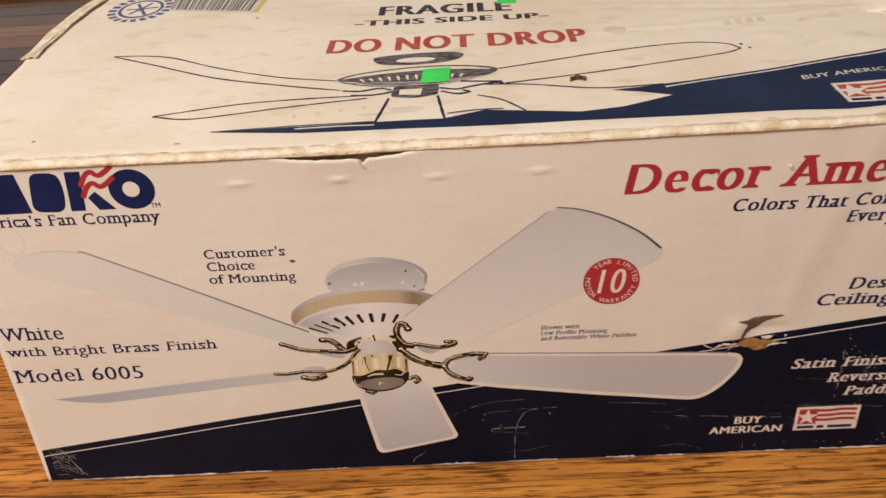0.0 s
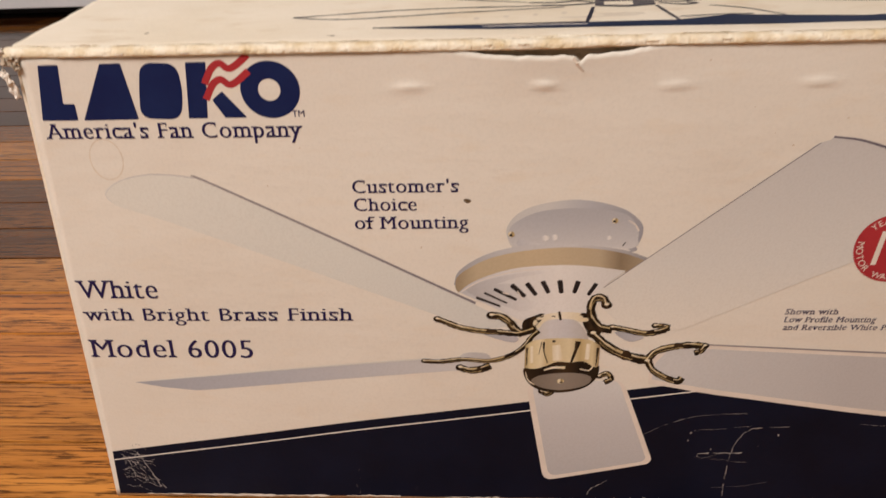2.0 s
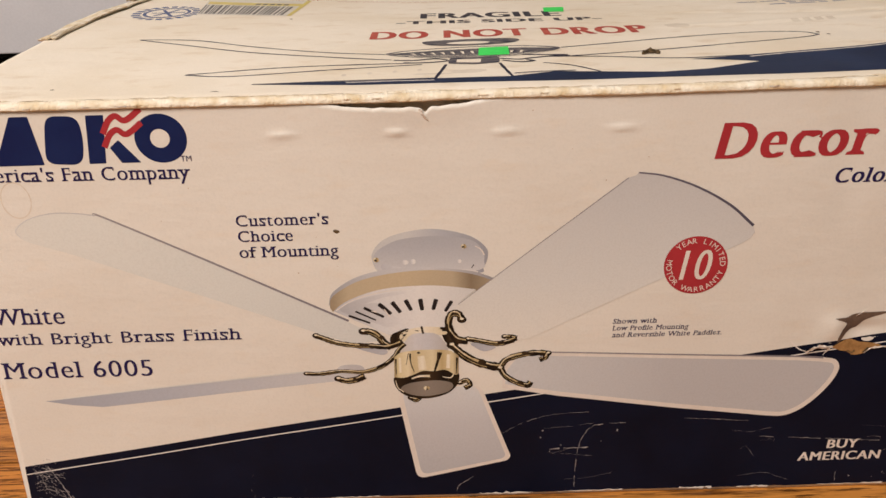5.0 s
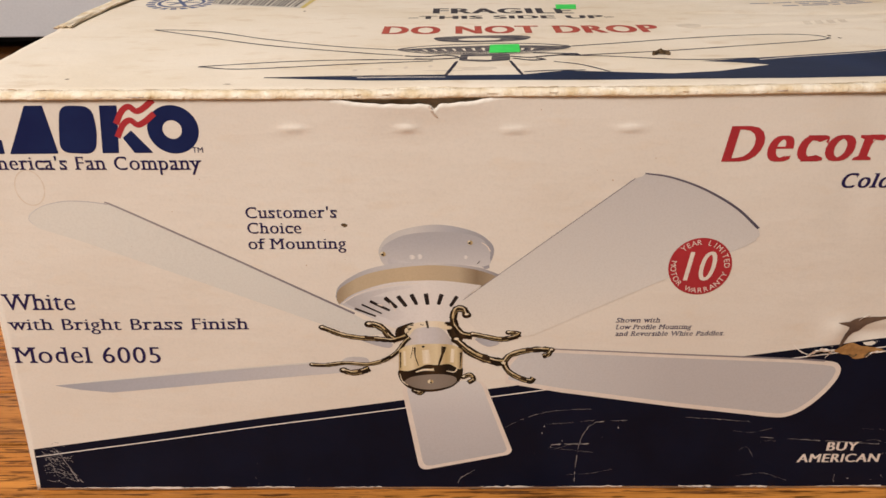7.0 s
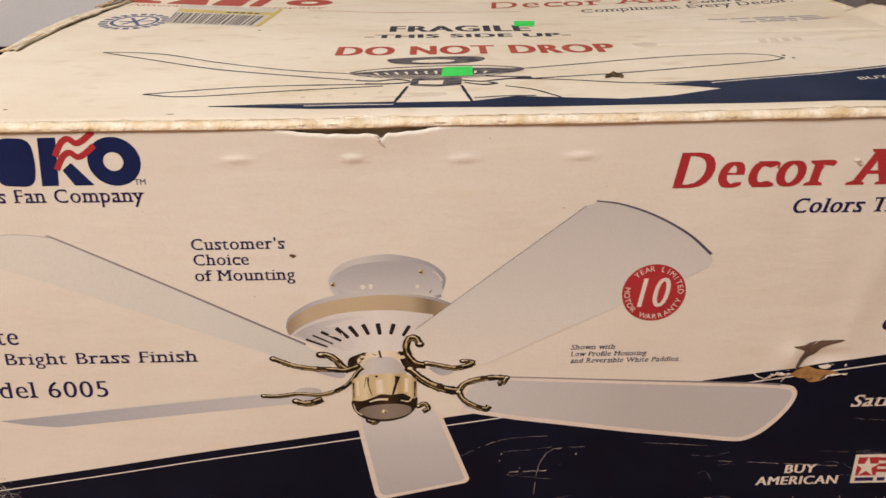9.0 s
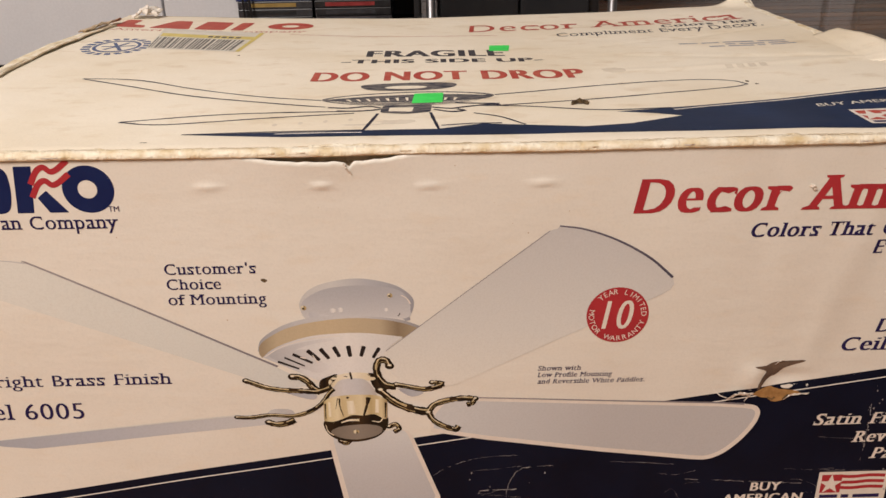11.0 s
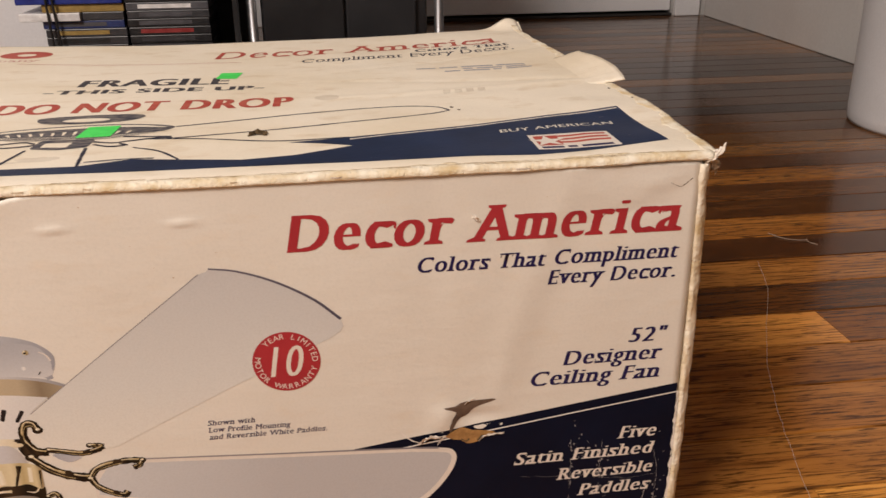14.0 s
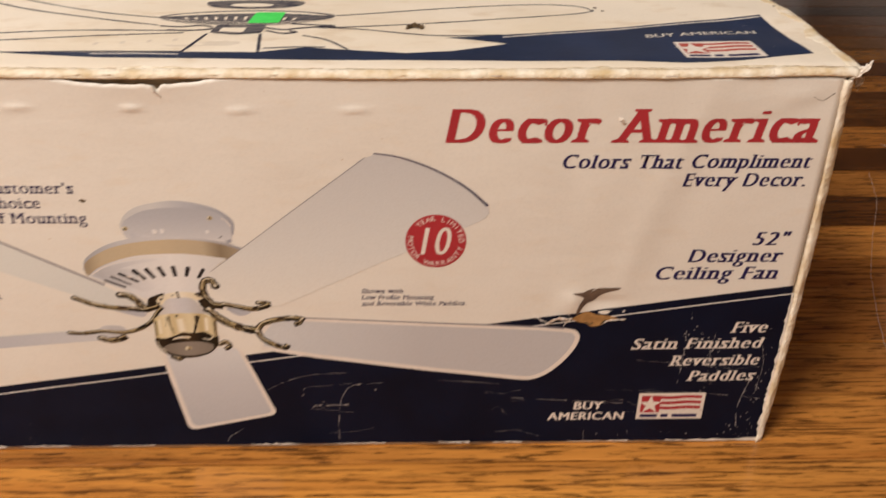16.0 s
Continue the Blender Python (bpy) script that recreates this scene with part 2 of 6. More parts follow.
FIBRE = surface("pale_fibre", (0.66, 0.58, 0.48), (0.5, 0.44, 0.36), 200, 0.7, relief=0)


def wood():
    m, nodes, links, bsdf = material("oak_strip")
    info = nodes.new("ShaderNodeObjectInfo")
    comb = nodes.new("ShaderNodeCombineXYZ")
    mul = nodes.new("ShaderNodeMath")
    mul.operation, mul.inputs[1].default_value = "MULTIPLY", 37.0
    links.new(info.outputs["Random"], mul.inputs[0])
    links.new(mul.outputs[0], comb.inputs[0])
    links.new(mul.outputs[0], comb.inputs[2])
    long = grain(nodes, links, 42, 6, (0.07, 1.0, 1.0), 0.6, comb.outputs[0])
    fine = grain(nodes, links, 330, 4, (0.035, 1.0, 1.0), 0.7, comb.outputs[0])
    patch = grain(nodes, links, 6, 4, (0.5, 1.0, 1.0), 0.5, comb.outputs[0])
    c = mix(nodes, links, ramp(nodes, links, long, (0.35, 0.0), (0.65, 1.0)), (0.62, 0.285, 0.070), (0.38, 0.152, 0.034))
    c = mix(nodes, links, ramp(nodes, links, fine, (0.50, 0.0), (0.62, 0.85)), c, (0.065, 0.022, 0.006))
    c = mix(nodes, links, ramp(nodes, links, patch, (0.4, 0.0), (0.75, 0.5)), c, (0.14, 0.06, 0.02))
    pore = grain(nodes, links, 400, 3, (0.10, 1.0, 1.0), 0.6, comb.outputs[0])
    c = mix(nodes, links, ramp(nodes, links, pore, (0.55, 0.0), (0.64, 0.80)), c, (0.045, 0.016, 0.005))
    tone = mix(nodes, links, 1.0, c, info.outputs["Color"], "MULTIPLY")
    links.new(tone, bsdf.inputs["Base Color"])
    links.new(ramp(nodes, links, patch, (0.3, 0.09), (0.7, 0.19)), bsdf.inputs["Roughness"])
    bsdf.inputs["Specular IOR Level"].default_value = 0.36
    bump(nodes, links, bsdf, fine, 0.12, 0.0008)
    return m


OAK = wood()
OAK_DARK = surface("floor_joint", (0.05, 0.022, 0.01), (0.03, 0.014, 0.007), 30, 0.7, relief=0.1)


# ---- building helpers ----
def link_mesh(name, me, mat, parent=None, label=""):
    me.materials.append(mat)
    ob = new(name, me)
    ob.parent = parent
    return tagged(ob, label)


def part(name, bm, mat, parent=None, label="", smooth=False):
    """One bmesh as one mesh object under a thing or a part."""
    me = bpy.data.meshes.new(name)
    bm.normal_update()
    bm.to_mesh(me)
    bm.free()
    if smooth:
        me.polygons.foreach_set("use_smooth", [True] * len(me.polygons))
    return link_mesh(name, me, mat, parent, label)


def thing(name, label, category, at=(0, 0, 0), group="", kind=""):
    ob = new(name)
    ob.location = at
    ob.empty_display_size = 0.05
    return tagged(ob, label, category, group, kind)


def block(x0, x1, y0, y1, z0, z1, bevel=0.003, segments=2):
    bm = bmesh.new()
    bmesh.ops.create_cube(bm, size=1, matrix=Matrix.Translation(((x0 + x1) / 2, (y0 + y1) / 2, (z0 + z1) / 2)) @ Matrix.Diagonal((x1 - x0, y1 - y0, z1 - z0, 1)))
    if bevel:
        bmesh.ops.bevel(bm, geom=bm.edges[:], offset=bevel, segments=segments, affect="EDGES", profile=0.5)
    return bm


def lathe(profile, x, y, n=40):
    """A turned shape from (radius, height) pairs, closed at both ends."""
    bm = bmesh.new()
    rings = [[bm.verts.new((x + r * math.cos(2 * math.pi * k / n), y + r * math.sin(2 * math.pi * k / n), z)) for k in range(n)] for r, z in profile]
    for a, b in zip(rings, rings[1:]):
        for k in range(n):
            bm.faces.new((a[k], a[(k + 1) % n], b[(k + 1) % n], b[k]))
    bm.faces.new(rings[0][::-1])
    bm.faces.new(rings[-1])
    return bm


def slab(point, us, vs, depth):
    """A sheet with thickness: point(u, v) on its outer face, depth(u, v) the way to its inner face."""
    bm = bmesh.new()
    outer = [[bm.verts.new(point(u, v)) for v in vs] for u in us]
    inner = [[bm.verts.new(point(u, v) + depth(u, v)) for v in vs] for u in us]
    nu, nv = len(us), len(vs)
    for i in range(nu - 1):
        for j in range(nv - 1):
            bm.faces.new((outer[i][j], outer[i + 1][j], outer[i + 1][j + 1], outer[i][j + 1]))
            bm.faces.new((inner[i][j], inner[i][j + 1], inner[i + 1][j + 1], inner[i + 1][j]))
    for i in range(nu - 1):
        for j in (0, nv - 1):
            q = (outer[i][j], inner[i][j], inner[i + 1][j], outer[i + 1][j])
            bm.faces.new(q if j == 0 else q[::-1])
    for j in range(nv - 1):
        for i in (0, nu - 1):
            q = (outer[i][j], outer[i][j + 1], inner[i][j + 1], inner[i][j])
            bm.faces.new(q if i == 0 else q[::-1])
    return bm


def spread(a, b, n):
    return [a + (b - a) * k / n for k in range(n + 1)]


def gauss(d, w):
    return math.exp(-(d / w) ** 2)


def wob(*p, s=1.0):
    return noise.noise(Vector(p) * s)


def smooth_line(points, n=8, closed=False):
    """A smooth line through a few control points."""
    pts = [Vector((*p, 0)) for p in points]
    out, count = [], len(pts)
    for i in range(count if closed else count - 1):
        p0 = pts[(i - 1) % count] if closed or i else pts[0] * 2 - pts[1]
        p1, p2 = pts[i], pts[(i + 1) % count]
        p3 = pts[(i + 2) % count] if closed or i + 2 < count else p2 * 2 - p1
        for k in range(n):
            t = k / n
            q = 0.5 * (2 * p1 + (p2 - p0) * t + (2 * p0 - 5 * p1 + 4 * p2 - p3) * t * t + (3 * p1 - p0 - 3 * p2 + p3) * t ** 3)
            out.append((q.x, q.y))
    if not closed:
        out.append(points[-1])
    return out


def rounded(points, r, n=5):
    """A polygon with its corners rounded."""
    out, count = [], len(points)
    for i in range(count):
        a, b, c = Vector(points[i - 1]), Vector(points[i]), Vector(points[(i + 1) % count])
        ra = min(r, (a - b).length * 0.45, (c - b).length * 0.45)
        p, q = b + (a - b).normalized() * ra, b + (c - b).normalized() * ra
        for k in range(n + 1):
            t = k / n
            out.append(tuple(p * (1 - t) ** 2 + b * 2 * t * (1 - t) + q * t * t))
    return out


def ellipse(cx, cy, rx, ry, n=48, a0=0.0, a1=360.0):
    full = abs(a1 - a0) >= 360
    return [(cx + rx * math.cos(radians(a0 + (a1 - a0) * k / n)), cy + ry * math.sin(radians(a0 + (a1 - a0) * k / n))) for k in range(n if full else n + 1)]


def ribbon(points, width, taper=(1.0, 1.0), jitter=0.0):
    """The outline of a drawn stroke of a given width along a line."""
    left, right = [], []
    for i, p in enumerate(points):
        a, b = Vector(points[max(i - 1, 0)]), Vector(points[min(i + 1, len(points) - 1)])
        d = (b - a).normalized()
        t = i / (len(points) - 1)
        w = width * 0.5 * (taper[0] * (1 - t) + taper[1] * t) * (1 + jitter * wob(p[0] * 900, p[1] * 900, 3.1))
        nrm = Vector((-d.y, d.x)) * w
        left.append(tuple(Vector(p) + nrm))
        right.append(tuple(Vector(p) - nrm))
    return left + right[::-1]


def flat_mesh(loops):
    """A flat bmesh filled between closed outlines; inner ones cut holes."""
    cu = bpy.data.curves.new("outline", "CURVE")
    cu.dimensions, cu.fill_mode = "2D", "BOTH"
    for loop in loops:
        sp = cu.splines.new("POLY")
        sp.points.add(len(loop) - 1)
        for q, p in zip(sp.points, loop):
            q.co = (p[0], p[1], 0, 1)
        sp.use_cyclic_u = True
    ob = bpy.data.objects.new("outline", cu)
    me = bpy.data.meshes.new_from_object(ob)
    bm = bmesh.new()
    bm.from_mesh(me)
    bpy.data.objects.remove(ob)
    bpy.data.curves.remove(cu)
    bpy.data.meshes.remove(me)
    return bm


def glyphs(body, thin=0.0):
    cu = bpy.data.curves.new("lettering", "FONT")
    cu.body, cu.offset = body, -thin
    cu.fill_mode, cu.resolution_u = "BOTH", 4
    ob = bpy.data.objects.new("lettering", cu)
    me = bpy.data.meshes.new_from_object(ob)
    bm = bmesh.new()
    bm.from_mesh(me)
    bpy.data.objects.remove(ob)
    bpy.data.curves.remove(cu)
    bpy.data.meshes.remove(me)
    return bm


CAP = max(v.co.y for v in glyphs("H").verts)
XH = max(v.co.y for v in glyphs("x").verts)


def add_serifs(bm, c, reach, thick):
    """Slab feet, heads and beaks on one plain letter."""
    edges = []
    for e in bm.edges:
        if len(e.link_faces) == 1:
            a, b = e.verts[0].co, e.verts[1].co
            if abs(a.y - b.y) < 0.012 and 0.015 < abs(a.x - b.x) < 0.16:
                y = (a.y + b.y) / 2
                for level, sign in ((0.0, 1), (CAP, -1), (XH, -1), (CAP * 1.06, -1)):
                    if abs(y - level) < 0.032:
                        edges.append((min(a.x, b.x), max(a.x, b.x), y, sign))
                        break
    for x0, x1, y, sign in edges:
        left = reach
        right = reach * (0.25 if c in "bdhklmnpriu" and sign < 0 else 1.0)
        y1, y2 = y + sign * thick, y + sign * thick * 2.1
        q = [(x0 - left, y), (x1 + right, y), (x1 + right * 0.9, y1), (x1, y2), (x0, y2), (x0 - left * 0.9, y1)]
        bm.faces.new([bm.verts.new((p[0], p[1], 8e-6)) for p in (q if sign > 0 else q[::-1])])
    lo, hi = min(v.co.x for v in bm.verts), max(v.co.x for v in bm.verts)
    tall = CAP if c.isupper() else XH
    for letters, side, a, b, w in (("CGS", 1, 0.70, 0.97, 0.040), ("S", -1, 0.04, 0.30, 0.040), ("s", 1, 0.66, 0.96, 0.046), ("s", -1, 0.05, 0.34, 0.046), ("c", 1, 0.68, 0.90, 0.050), ("r", 1, 0.74, 0.98, 0.055), ("E", 1, 0.74, 0.98, 0.030), ("EL", 1, 0.02, 0.30, 0.030), ("FT", 1, 0.72, 0.98, 0.030), ("T", -1, 0.72, 0.98, 0.030)):
        if c in letters:
            x = hi - w if side > 0 else lo
            tip = 0.5 * w
            q = [(x, a * tall + (0.0 if side < 0 else 0.03)), (x + w, a * tall), (x + w, b * tall), (x + (tip if side > 0 else 0.0), b * tall)]
            bm.faces.new([bm.verts.new((p[0], p[1], 9e-6)) for p in q])


def span(body):
    g = glyphs(body)
    w = max(v.co.x for v in g.verts) - min(v.co.x for v in g.verts)
    g.free()
    return w


ADVANCE = {}


def advance(c):
    if c not in ADVANCE:
        ADVANCE[c] = span("H" + c + "H") - span("HH")
    return ADVANCE[c]


def set_line(body, shear, bold, serif):
    """A line of letters: thinned, then broadened sideways, which leaves thick stems and thin bars, with slab serifs if wanted."""
    out, x = bmesh.new(), 0.0
    thin = 0.012 if serif else 0.0
    for c in body:
        if c != " ":
            for k, dx in enumerate((0.0, bold, -bold) if bold else (0.0,)):
                g = glyphs(c, thin)
                for v in g.verts:
                    v.co.y = (v.co.y - thin) * CAP / (CAP - 2 * thin)
                if serif and c.isalpha() and c not in "tgjoe" and k == 0:
                    add_serifs(g, c, 0.088 + bold, 0.044)
                for v in g.verts:
                    if serif and c.islower():
                        v.co.y = v.co.y * 1.10 if v.co.y < XH else XH * 1.10 + (v.co.y - XH) * (CAP - XH * 1.10) / (CAP - XH)
                    v.co.x = v.co.x * (1.14 if serif else 1.0) + x + dx + shear * v.co.y
                    v.co.z += 3e-6 * k
                me = bpy.data.meshes.new("letter")
                g.to_mesh(me)
                g.free()
                out.from_mesh(me)
                bpy.data.meshes.remove(me)
        x += advance(c) * (1.14 if serif else 1.0) + (0.030 if serif else 0.0) + bold * 1.2
    return out


def cut_grid(bm, step=0.005):
    """Cuts a flat mesh along a grid, so that it can follow a bent sheet."""
    for axis in (0, 1):
        lo, hi = min(v.co[axis] for v in bm.verts), max(v.co[axis] for v in bm.verts)
        for k in range(math.ceil(lo / step), math.floor(hi / step) + 1):
            co, no = Vector((0, 0, 0)), Vector((0, 0, 0))
            co[axis], no[axis] = k * step, 1
            bmesh.ops.bisect_plane(bm, geom=bm.verts[:] + bm.edges[:] + bm.faces[:], plane_co=co, plane_no=no, dist=1e-7)


def lay(name, bm, mat, parent, sheet, height, label="", grid=True):
    """Lays a flat mesh on a sheet, height metres proud of it."""
    if grid:
        cut_grid(bm)
    for v in bm.verts:
        v.co = sheet(v.co.x, v.co.y, height + v.co.z)
    bmesh.ops.recalc_face_normals(bm, faces=bm.faces[:])
    up = sheet(0.3, 0.1, 1.0) - sheet(0.3, 0.1, 0.0)
    bm.normal_update()
    flip = [f for f in bm.faces if f.normal.dot(up) < 0]
    if flip:
        bmesh.ops.reverse_faces(bm, faces=flip)
    return part(name, bm, mat, parent, label, smooth=True)


def shape(name, loops, mat, parent, sheet, height, label=""):
    return lay(name, flat_mesh(loops), mat, parent, sheet, height, label)


def strokes(name, list_of_loops, mat, parent, sheet, height, label=""):
    """Several strokes, each an object of its own."""
    for loop in list_of_loops:
        ob = lay(name, flat_mesh([loop]), mat, parent, sheet, height, label)
    return ob


def band(name, line, width, mat, parent, sheet, height, taper=(1.0, 1.0), jitter=0.0):
    """A stroke along a line, built as a strip."""
    loop = ribbon(line, width, taper, jitter)
    n = len(line)
    bm = bmesh.new()
    vs_ = [bm.verts.new((p[0], p[1], 0)) for p in loop]
    for k in range(n - 1):
        bm.faces.new((vs_[k], vs_[k + 1], vs_[2 * n - 2 - k], vs_[2 * n - 1 - k]))
    return lay(name, bm, mat, parent, sheet, height, grid=False)


def text(body, x0, x1, base, cap, mat, parent, sheet, height=0.00016, shear=0.0, bold=0.0, serif=True, label="", tilt=0.0, name="printed_text"):
    bm = set_line(body, shear, bold, serif)
    lo, hi = min(v.co.x for v in bm.verts), max(v.co.x for v in bm.verts)
    for v in bm.verts:
        t = (v.co.x - lo) / (hi - lo)
        v.co.x, v.co.y = x0 + (x1 - x0) * t, base + tilt * t + v.co.y * cap / CAP
    return lay(name, bm, mat, parent, sheet, height, label)


# ---- room ----
X_WEST, X_EAST, Y_SOUTH, Y_NORTH, H_ROOM = -2.20, 1.64, -2.60, 2.33, 2.45


def wall(name, x0, x1, y0, y1, z0=0.0, z1=H_ROOM):
    return tagged(part(name, block(x0, x1, y0, y1, z0, z1, 0), WALL_PAINT), "matt off-white painted plaster wall", "wall", kind="structure")


DOOR_X0, DOOR_X1, DOOR_H = 0.74, 1.53, 2.03
wall("wall_west", X_WEST - 0.1, X_WEST, Y_SOUTH, Y_NORTH)
# unseen above the skirting; dark colour assumed so the floor mirrors it dark
east = part("wall_east", block(X_EAST, X_EAST + 0.1, Y_SOUTH, Y_NORTH, 0, H_ROOM, 0), TAUPE_PAINT)
tagged(east, "wall out of view above a deep white skirting, assumed dark taupe", "wall", kind="structure")
wall("wall_south", X_WEST - 0.1, X_EAST + 0.1, Y_SOUTH - 0.1, Y_SOUTH)
north = new("wall_north")
tagged(north, "off-white painted wall with a doorway", "wall", kind="structure")
part("wall_panel", block(X_WEST - 0.1, DOOR_X0, Y_NORTH, Y_NORTH + 0.1, 0, H_ROOM, 0), WALL_PAINT, north)
part("wall_panel", block(DOOR_X1, X_EAST + 0.1, Y_NORTH, Y_NORTH + 0.1, 0, H_ROOM, 0), WALL_PAINT, north)
part("wall_panel", block(DOOR_X0, DOOR_X1, Y_NORTH, Y_NORTH + 0.1, DOOR_H, H_ROOM, 0), WALL_PAINT, north)
tagged(part("ceiling", block(X_WEST - 0.1, X_EAST + 0.1, Y_SOUTH - 0.1, Y_NORTH + 0.1, H_ROOM, H_ROOM + 0.1, 0), CEILING_PAINT), "plain white painted ceiling", "ceiling", kind="structure")

door = thing("door_1", "closed white painted door with a dark gap beneath", "door", kind="structure")
part("door_leaf", block(DOOR_X0 + 0.004, DOOR_X1 - 0.004, Y_NORTH + 0.02, Y_NORTH + 0.06, 0.014, DOOR_H - 0.004, 0.003), WHITE_PAINT, door)
# dark strip and backing put in for the shadow under the door
part("threshold", block(DOOR_X0, DOOR_X1, Y_NORTH + 0.012, Y_NORTH + 0.1, 0.0, 0.006, 0.001), DARK_GAP, door)
part("door_back", block(DOOR_X0 - 0.1, DOOR_X1 + 0.1, Y_NORTH + 0.11, Y_NORTH + 0.15, 0, DOOR_H + 0.1, 0), DARK_GAP, door)
trim = thing("trim", "white painted door casing", "door casing", kind="structure")
part("casing", block(DOOR_X0 - 0.08, DOOR_X0, Y_NORTH - 0.018, Y_NORTH - 0.001, 0, DOOR_H + 0.08, 0.004), WHITE_PAINT, trim)
part("casing", block(DOOR_X1, DOOR_X1 + 0.08, Y_NORTH - 0.018, Y_NORTH - 0.001, 0, DOOR_H + 0.08, 0.004), WHITE_PAINT, trim)
part("casing", block(DOOR_X0, DOOR_X1, Y_NORTH - 0.018, Y_NORTH - 0.001, DOOR_H, DOOR_H + 0.08, 0.004), WHITE_PAINT, trim)
base = thing("baseboard", "white painted baseboard along the wall", "baseboard", kind="structure")
part("board", block(X_WEST, DOOR_X0 - 0.081, Y_NORTH - 0.014, Y_NORTH - 0.001, 0, 0.10, 0.003), WHITE_PAINT, base)

skirting = thing("baseboard", "deep white painted skirting board along the wall", "baseboard", kind="structure")
part("board", block(X_EAST - 0.016, X_EAST - 0.001, Y_SOUTH, Y_NORTH - 0.019, 0, 0.26, 0.003), WALL_PAINT, skirting)

# ---- carton: the bent sheets of its front and top ----
WIDTH, DEEP, TALL = 0.6235, 0.47, 0.2495
PRESSED = ((0.1835, 0.2322), (0.2423, 0.2318), (0.2983, 0.2305), (0.3575, 0.2307))


def front_y(u, v):
    y = -0.0014 * math.sin(math.pi * min(max(u / 0.62, 0), 1)) * math.sin(math.pi * min(max(v / 0.25, 0), 1))
    for a, b in PRESSED:
        if abs(u - a) < 0.015 and abs(v - b) < 0.008:
            y -= 0.0011 * gauss(u - a, 0.0052) * gauss(v - b, 0.0017)
    if v > 0.10:
        fold = 0.5140 + 0.032 * min(max((v - 0.12) / 0.115, 0.0), 1.2) ** 1.3
        y -= 0.0006 * gauss(u - fold, 0.009) * min((v - 0.10) / 0.03, 1.0)
        y += 0.0003 * gauss(u - fold - 0.018, 0.012) * min((v - 0.10) / 0.03, 1.0)
    if 0.470 < u < 0.530 and 0.098 < v < 0.135:
        y -= 0.0016 * gauss(u - 0.484, 0.007) * gauss(v - 0.110, 0.008) - 0.0012 * gauss(u - 0.503, 0.012) * gauss(v - 0.109, 0.005)
    y -= 0.0016 * gauss(u - 0.247, 0.040) * gauss(0.25 - v, 0.014)
    if u > 0.42:
        y += 0.0005 * gauss(u - 0.478, 0.010) * gauss(v - 0.205, 0.05) - 0.0006 * gauss(u - 0.562 - 0.06 * (v - 0.235), 0.012) * gauss(v - 0.236, 0.010)
        y += 0.0005 * gauss(u - 0.585, 0.018) * gauss(v - 0.225 - 0.15 * (u - 0.585), 0.004)
    y += 0.0005 * wob(u * 14, v * 14, 0.5) + 0.0010 * gauss(u - 0.60, 0.02) * gauss(v - 0.238, 0.006) * wob(u * 60, v * 60, 2.0)
    return y


def front(u, v, h=0.0):
    return Vector((u, front_y(u, v) - h, v))


def lip(u):
    """How far the front sheet's upper edge has dropped where the joint gapes."""
    d = 0.0046 * math.exp(-((u - 0.2440) / 0.040) ** 4)
    d += 0.0026 * math.exp(-((u - 0.2560) / 0.0016) ** 2)
    return d + (0.0006 * wob(u * 220, 0.3, 0.1) if 0.205 < u < 0.285 else 0.0)


def top_z(x, y):
    k = ((x - 0.31) / 0.31) ** 2
    z = 0.2515 - 0.022 * y + (0.002 + 0.014 * y) * k
    z += 0.0007 * wob(x * 9, y * 9, 7.0) + 0.0090 * gauss(x - 0.611, 0.014) * gauss(y - 0.470, 0.014)
    if x > 0.40:
        z += 0.0009 * gauss(y - 0.186 - 0.06 * (x - 0.5), 0.0045) * min((x - 0.40) / 0.06, 1.0)
    if x > 0.36:
        k = min((x - 0.36) / 0.2, 1.0)
        z += k * (0.0014 * wob(x * 16, y * 24, 11.0) + 0.0002 * wob(x * 40, y * 40, 4.0))
        z -= k * 0.0011 * gauss(y - 0.225 + 0.22 * (x - 0.5), 0.0035) + k * 0.0009 * gauss(y - 0.300 - 0.35 * (x - 0.5), 0.004)
    z -= 0.0008 * gauss(y - 0.0065, 0.0010)
    e = min(max((y + 0.0008) / 0.0035, 0.0), 1.0)
    return z - 0.0016 * (1 - math.sqrt(max(0.0, 1 - (1 - e) ** 2))) - 0.0005 * gauss(x - 0.247, 0.035) * gauss(y, 0.012)


def top(x, y, h=0.0):
    return Vector((x, y, top_z(x, y) + h))


carton = thing("cardboard_carton", "worn white and navy printed cardboard carton on the wooden floor", "carton", (0, 0, 0.003))

us = sorted(set(spread(0.0075, 0.6165, 150)) | set(spread(0.20, 0.29, 90)) | set(spread(0.482, 0.517, 60)))
vs = sorted(set(spread(0.0, 1.0, 46)) | set(spread(0.90, 0.99, 14)) | set(spread(0.40, 0.49, 50)))


def left_edge(v):
    """The carton leans in towards its top."""
    return -0.0032 + 0.0080 * v / 0.25


def across(u, v):
    a = left_edge(v * TALL) + 0.0052
    return a + (u - 0.0075) * (0.6165 - a) / 0.6090


front_panel = part("front_panel", slab(lambda u, v: front(across(u, v), -0.0022 + v * (TALL + 0.0022 - lip(u))), us, vs, lambda u, v: Vector((0, 0.0005 + 0.003 * min(1.0, (1 - v) / 0.05), 0))), PAPER, carton, "coated white sheet printed with a ceiling fan", smooth=True)


def left_x(y):
    return 0.001 + 0.0036 * max(0.0, 1 - y / 0.12) - 0.011 * gauss(y - 0.24, 0.13) + 0.0018 * wob(y * 40, 1.0, 0) * min(1, y / 0.05)


